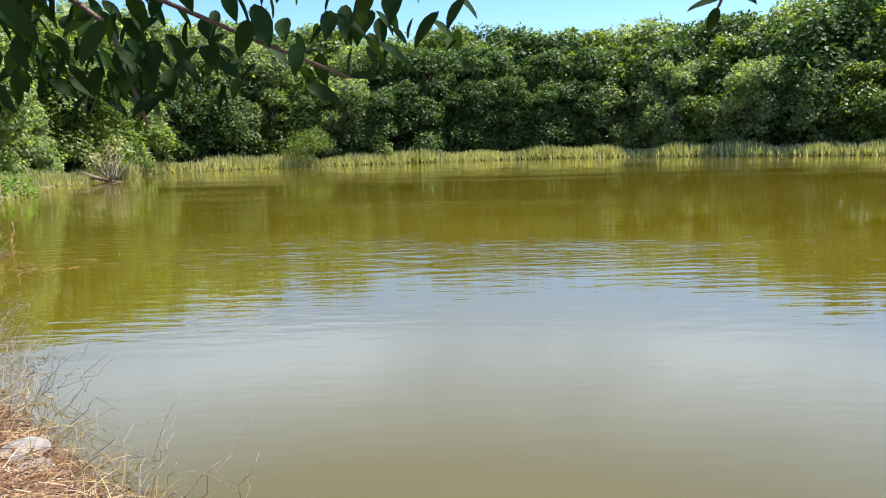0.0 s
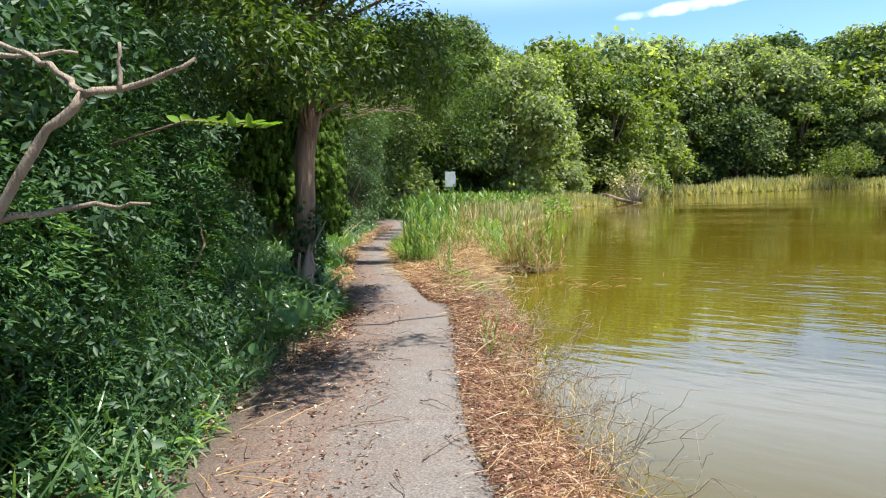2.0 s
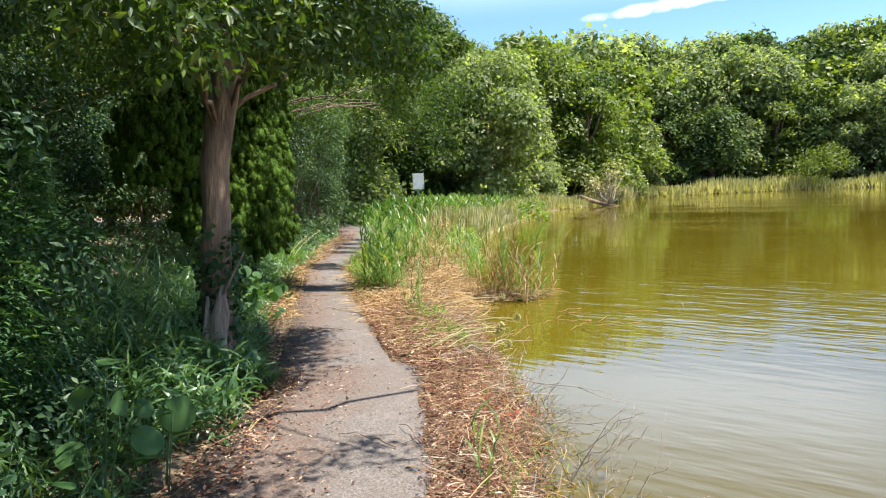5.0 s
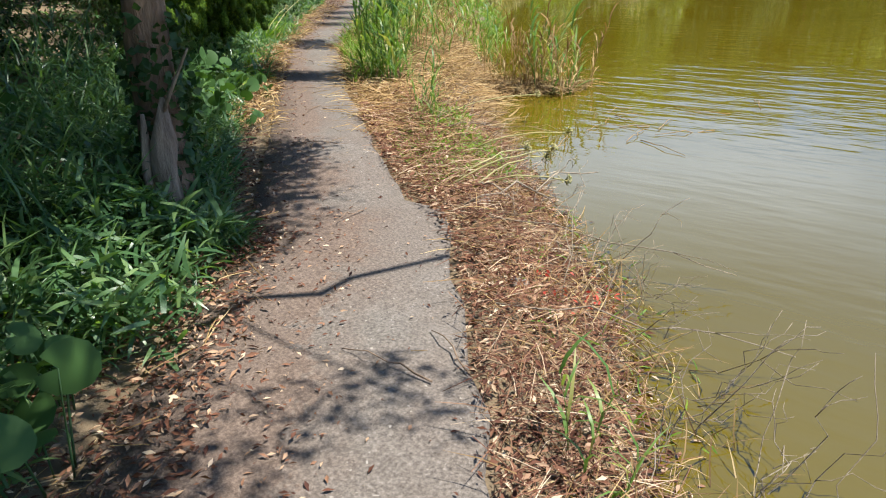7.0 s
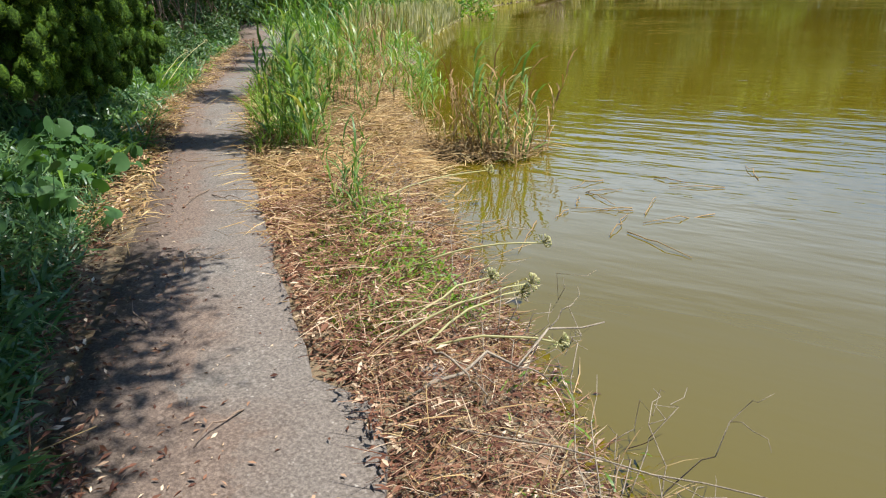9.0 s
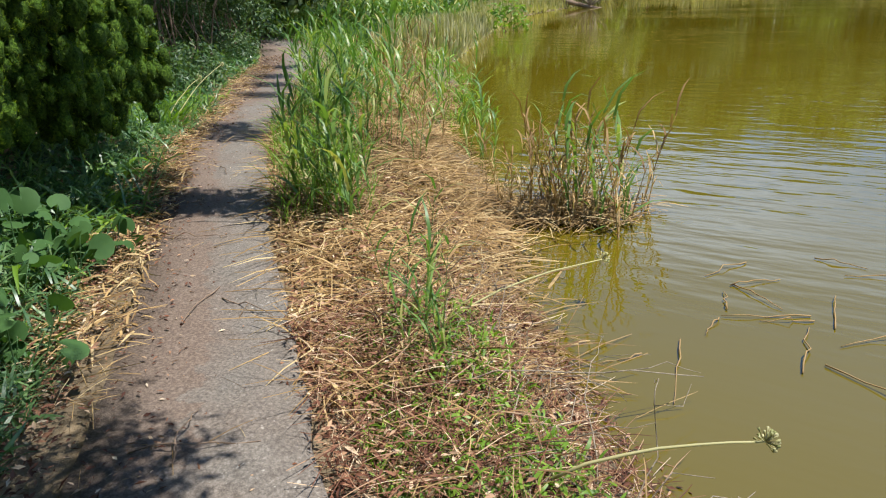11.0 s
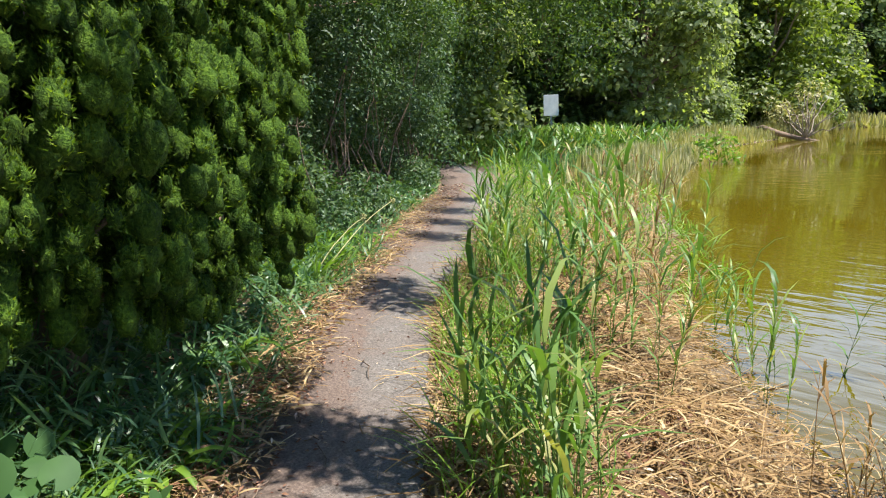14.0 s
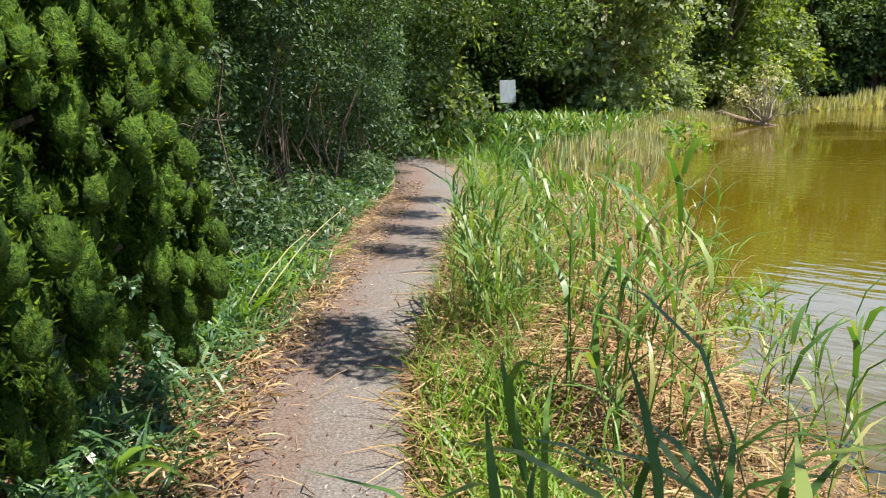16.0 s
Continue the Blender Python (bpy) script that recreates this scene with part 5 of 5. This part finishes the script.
for q, n, sz, h, sp in (((-8.54, 7.15), 9, 0.06, 0.34, 0.12), ((-8.7, 7.42), 8, 0.05, 0.26, 0.1), ((-9.4, 7.2), 9, 0.07, 0.6, 0.14), ((-9.0, 7.2), 10, 0.06, 0.42, 0.14), ((-8.2, 6.6), 10, 0.05, 0.4, 0.15), ((-7.05, 4.35), 8, 0.085, 0.65, 0.16), ((-4.72, 3.7), 6, 0.08, 0.5, 0.1), ((-10.18, 7.32), 10, 0.075, 0.42, 0.14), ((-8.79, 7.22), 10, 0.07, 0.28, 0.13), ((-8.86, 7.51), 6, 0.065, 0.22, 0.1), ((-9.18, 6.85), 8, 0.07, 0.3, 0.14), ((-7.83, 6.49), 9, 0.06, 0.35, 0.15), ((-8.75, 6.95), 12, 0.065, 0.5, 0.16), ((-9.0, 7.25), 12, 0.06, 0.42, 0.15), ((-8.25, 6.5), 10, 0.06, 0.5, 0.18), ((-8.7, 7.3), 9, 0.055, 0.3, 0.12), ((-4.75, 3.4), 7, 0.075, 0.75, 0.14), ((-5.0, 3.85), 6, 0.05, 0.35, 0.12),
                        ((-7.6, 6.2), 10, 0.055, 0.5, 0.2), ((-7.0, 5.6), 10, 0.05, 0.5, 0.2), ((-4.3, 2.9), 8, 0.05, 0.5, 0.2)):
    heart_plant(q, n, sz, h, sp)


def umbel(base, tip):
    ob = thing("dry_umbel", "dry buff flower stalk leaning over the water", "plant", tuple(base), 0, "dry umbels")
    d = np.array(tip) - np.array(base)
    part("stalk", mesh_of("stalk", *tube(curve_points((0, 0, 0), d, 0.05, 7, 0.006, rng), [0.006, 0.0035], 6, 0, rng), M_BUFF, True), ob)
    rays = [tube([d, d + q * 0.03, d + q * 0.042 + (0, 0, 0.004)], [0.0014, 0.0014, 0.005], 4, 0, rng) for q in unit(ball_dirs(34, rng) + unit(d) * 0.7)]
    part("seed_head", mesh_of("seed_head", *joined(rays), M_BUFF), ob)


for q, p in (((-5.6, 6.99, 0.03), (-5.09, 7.35, 0.12)), ((-5.26, 6.25, 0.03), (-4.9, 6.82, 0.16)), ((-5.13, 6.29, 0.03), (-4.94, 6.81, 0.12)), ((-5.28, 6.34, 0.03), (-5.12, 6.87, 0.12)), ((-5.12, 6.29, 0.03), (-4.64, 6.52, 0.1)), ((-6.5, 7.7, 0.0), (-6.1, 8.6, 0.05)), ((-11.9, 10.2, 0.1), (-12.3, 11.0, 0.42)),
             ((-12.0, 10.4, 0.1), (-12.6, 11.6, 0.5))):
    umbel(q, p)

# wiry bare twigs at the water's edge
twigs = []
for _ in range(230):
    s, o = rng.uniform(-2.5, 7.5), -rng.uniform(0.4, 0.85)
    a = on_ground(along(s, o))
    b = np.array((*along(s + rng.normal() * 0.3, o - rng.uniform(0.1, 0.42)), rng.uniform(-0.18, 0.2)))
    p = curve_points(a, b, rng.uniform(0, 0.12), 8, 0.03, rng)
    twigs.append(tube(p, [0.0028, 0.001], 4, 0, rng))
    if rng.random() < 0.6:
        twigs.append(tube(curve_points(p[4], p[4] + (p[7] - p[4]) * 0.7 + rng.normal(size=3) * 0.07, 0.02, 5, 0.015, rng), [0.0018, 0.0008], 4, 0, rng))
stuff("dry_twigs", "wiry dry twigs trailing into the water", "twigs", *joined(twigs), M_TWIG)

# thin dark twigs lying on the footpath
for k in range(26):
    s, o = (rng.uniform(-0.5, 3.2), rng.uniform(0.05, 0.55)) if k < 14 else (rng.uniform(4, 13), rng.uniform(0.0, 0.8))
    c = np.array((*along(s, o), 0.012))
    a = rng.uniform(0, 6.3)
    h = np.array((math.cos(a), math.sin(a), 0)) * rng.uniform(0.08, 0.22)
    tagged(new("twig", mesh_of("twig", *tube(curve_points(c - h, c + h, 0.02, 7, 0.012, rng), [0.004, 0.002], 5, 0.1, rng), M_BARK, True)), "thin dark twig lying on the footpath", "twig", "twigs on the footpath")

# bare stems and vines in front of the hedge
for k in range(7):
    s0 = 12.6 + 1.1 * k + rng.normal() * 0.2
    a = np.array((*along(s0, 1.75 + 0.1 * rng.random()), 0.1))
    b = np.array((*along(s0 + rng.normal() * 0.9, 1.4 + 0.2 * rng.random()), rng.uniform(1.2, 2.6)))
    st = thing("bare_stem", "thin brown bare stem climbing in the hedge", "branch", tuple(a), 0, "bare stems of the hedge")
    pts = curve_points((0, 0, 0), b - a, rng.uniform(-0.1, 0.15), 10, 0.06, rng)
    part("stem", mesh_of("stem", *tube(pts, [0.010, 0.004], 6, 0.08, rng), M_BARK, True), st)
    for j in (5, 7):
        part("side_shoot", mesh_of("side_shoot", *tube(curve_points(pts[j], pts[j] + rng.normal(size=3) * 0.25 + (0, 0, 0.2), 0.04, 6, 0.03, rng), [0.004, 0.002], 4, 0, rng), M_BARK, True), st)

# few scarlet leaves among the dead ones
M_RED = leaf_material("scarlet_leaf", [(0, (0.30, 0.03, 0.02)), (1, (0.5, 0.08, 0.05))], through=0.3)
q = np.array((-4.05, 5.7)) + rng.normal(size=(46, 2)) * (0.12, 0.1)
stuff("red_leaves", "few scarlet leaves on the water-side verge", "leaves", *leaves(on_ground(q, 0.1) + rng.normal(size=(46, 3)) * (0, 0, 0.02), rng.normal(size=(46, 3)) * (1, 1, 0.4), np.array((0, 0, 1.0)) + 0.5 * rng.normal(size=(46, 3)), 0.03, 0.014), M_RED)

# floating reed scraps
for k in range(16):
    c = np.array((-5.3 + rng.normal() * 0.45, 9.1 + rng.normal() * 0.45, WATER_Z + 0.008))
    if shore_distance(c[0], c[1]) > -0.1:
        continue
    a = rng.uniform(0, 6.3)
    h = np.array((math.cos(a), math.sin(a), 0)) * rng.uniform(0.08, 0.28)
    tagged(new("reed_scrap", mesh_of("reed_scrap", *tube(curve_points(c - h, c + h, 0.006, 7, 0.008, rng), [0.004, 0.002], 5, 0, rng), M_STRAW, True)), "broken dry reed floating on the pond", "reed scrap", "floating scraps")

# stones on the verge
for x, y, r in ((-1.5, 2.88, 0.12), (-1.35, 2.7, 0.08), (-5.05, 6.3, 0.05), (-4.35, 5.6, 0.045), (-12.4, 10.75, 0.07)):
    bm = bmesh.new()
    bmesh.ops.create_icosphere(bm, subdivisions=2, radius=r)
    for v in bm.verts:
        v.co = Vector((v.co.x * 1.3, v.co.y, v.co.z * 0.5)) * (1 + 0.25 * noise.noise(v.co * 9 + Vector((x, y, 0))))
    me = bpy.data.meshes.new("stone")
    bm.to_mesh(me)
    bm.free()
    me.materials.append(M_STONE)
    st = new("stone", me)
    st.matrix_basis = pose(x, y, float(ground_z(x, y)) + r * 0.25, 0, 0, rng.uniform(0, 360))
    tagged(st, "pale grey stone among dead leaves", "stone", "stones on the verge")

# fallen log at the far water's edge
log = thing("fallen_log", "dark fallen log arching at the water's edge", "log", (-18.9, 35.6, float(ground_z(-18.9, 35.6))))
part("log", mesh_of("log", *tube([(-0.9, 0.4, 0.0), (-0.85, 0.3, 0.3), (-0.5, 0.2, 0.42), (0.2, 0, 0.2), (1.2, -0.3, 0.0), (2.2, -0.4, -0.15)], [0.14, 0.12, 0.1, 0.05], 8, 0.1, rng), M_BARK, True), log)
for k in range(16):
    a = rng.uniform(-1.3, 1.3)
    part("branch", mesh_of("branch", *tube(curve_points((1.4, -0.3, 0.0), (1.4 + 1.6 * math.sin(a), -0.3 + rng.normal() * 0.5, 1.5 * math.cos(a) + 0.2), 0.1, 7, 0.06, rng), [0.03, 0.008], 5, 0, rng), M_TWIG, True), log)


# unseen tree, added so that its crown shades the start of the walk
canopy_tree("tree", "unseen evergreen tree added to shade the start of the footpath", tuple(map(float, along(-5.2, 2.6))), 5.0, 0.12,
            [((1.1, 1.0, 3.1), np.array((0.9, 0.9, 0.5))), ((0.3, 1.5, 3.3), np.array((0.8, 0.8, 0.5))), ((1.9, 0.2, 3.3), np.array((0.9, 0.9, 0.5))), ((0.2, 0.3, 3.4), np.array((0.8, 0.8, 0.5)))], 46, (0.4, 0.6))
# crooked limb of the leaning tree, reaching over the path
SHIFT = 3.3 / math.tan(radians(SUN_HEIGHT))
toward = np.array((math.sin(radians(SUN_BEARING)), math.cos(radians(SUN_BEARING)))) * SHIFT
snake = np.array([(-5.16, 4.3), (-5.1, 4.5), (-5.14, 4.72), (-4.92, 4.92), (-4.92, 5.1), (-4.81, 5.32), (-4.7, 5.55), (-4.55, 5.8)]) + toward
limb = np.concatenate([[(-6.2, 5.35, 4.1), (-5.3, 5.05, 3.7), (-4.3, 4.85, 3.45)], np.c_[snake, np.full(len(snake), 3.3)]]) - np.array(main_tree.location)
part("limb", mesh_of("limb", *tube(limb, [0.05, 0.03, 0.022, 0.018], 8, 0.05, rng), M_BARK, True), main_tree)
# ivy on the leaning tree's trunk
n = 900
h, a = rng.uniform(0.1, 1.2, n), rng.uniform(0, 2 * math.pi, n)
keep = rng.random(n) < np.clip(1.15 - h * 0.5 + 0.3 * np.sin(a + h), 0.05, 1)
h, a = h[keep], a[keep]
out = np.stack([np.cos(a), np.sin(a), np.zeros(len(a))], -1)
pos = out * (0.135 + 0.05 * rng.random((len(a), 1))) + np.stack([0.28 * h / 5.4, 0.3 * h / 5.4, h], -1)
part("ivy", mesh_of("ivy", *leaves(pos, rng.normal(size=(len(a), 3)) * (1, 1, 0.6) - (0, 0, 0.5), out + 0.4 * rng.normal(size=out.shape), 0.06, 0.045), M_DARK), main_tree)

# pale dead stems lying across the verge towards the water
for q, p, r in (((-4.95, 6.0, 0.06), (-4.55, 6.75, 0.1), 0.008), ((-4.75, 5.95, 0.05), (-3.6, 6.3, -0.12), 0.004), ((-4.2, 5.2, 0.05), (-3.2, 5.7, -0.1), 0.004), ((-5.1, 6.3, 0.05), (-4.7, 6.1, 0.1), 0.006),
                ((-3.3, 4.3, 0.05), (-2.5, 4.75, -0.05), 0.004), ((-2.4, 3.4, 0.05), (-1.6, 4.0, -0.08), 0.004), ((-6.2, 7.2, 0.05), (-5.4, 7.9, -0.05), 0.004), ((-2.9, 3.8, 0.04), (-2.3, 4.5, 0.02), 0.005)):
    d = np.array(p) - np.array(q)
    pts = curve_points((0, 0, 0), d, 0.04, 9, 0.025, rng)
    st = thing("fallen_branch", "pale dead bare branch across the leafy verge", "branch", q, 0, "fallen branches on the verge")
    part("stem", mesh_of("stem", *tube(pts, [r, r * 0.4], 6, 0.08, rng), M_TWIG, True), st)
    for k in (4, 6):
        part("side_shoot", mesh_of("side_shoot", *tube(curve_points(pts[k], pts[k] + d * 0.22 + rng.normal(size=3) * 0.08, 0.02, 5, 0.01, rng), [r * 0.5, r * 0.2], 4, 0, rng), M_TWIG, True), st)

# straw caught round the reeds in the shallows
mats = []
for x, y, n, r in ((-6.75, 9.92, 900, 0.16), (-7.05, 9.75, 700, 0.16)):
    q = np.c_[np.array((x, y)) + rng.normal(size=(n, 2)) * r, WATER_Z + 0.01 + 0.09 * rng.random(n) ** 2]
    a = rng.uniform(0, 2 * math.pi, n)
    ln = rng.uniform(0.06, 0.24, n)
    mats.append(leaves(q, np.stack([np.cos(a), np.sin(a), rng.normal(0, 0.12, n)], -1), np.array((0, 0, 1.0)) + 0.3 * rng.normal(size=(n, 3)), ln, 0.008, STICK))
stuff("straw_mat", "matted dry straw caught round reeds in the shallows", "litter", *joined(mats), M_STRAW)
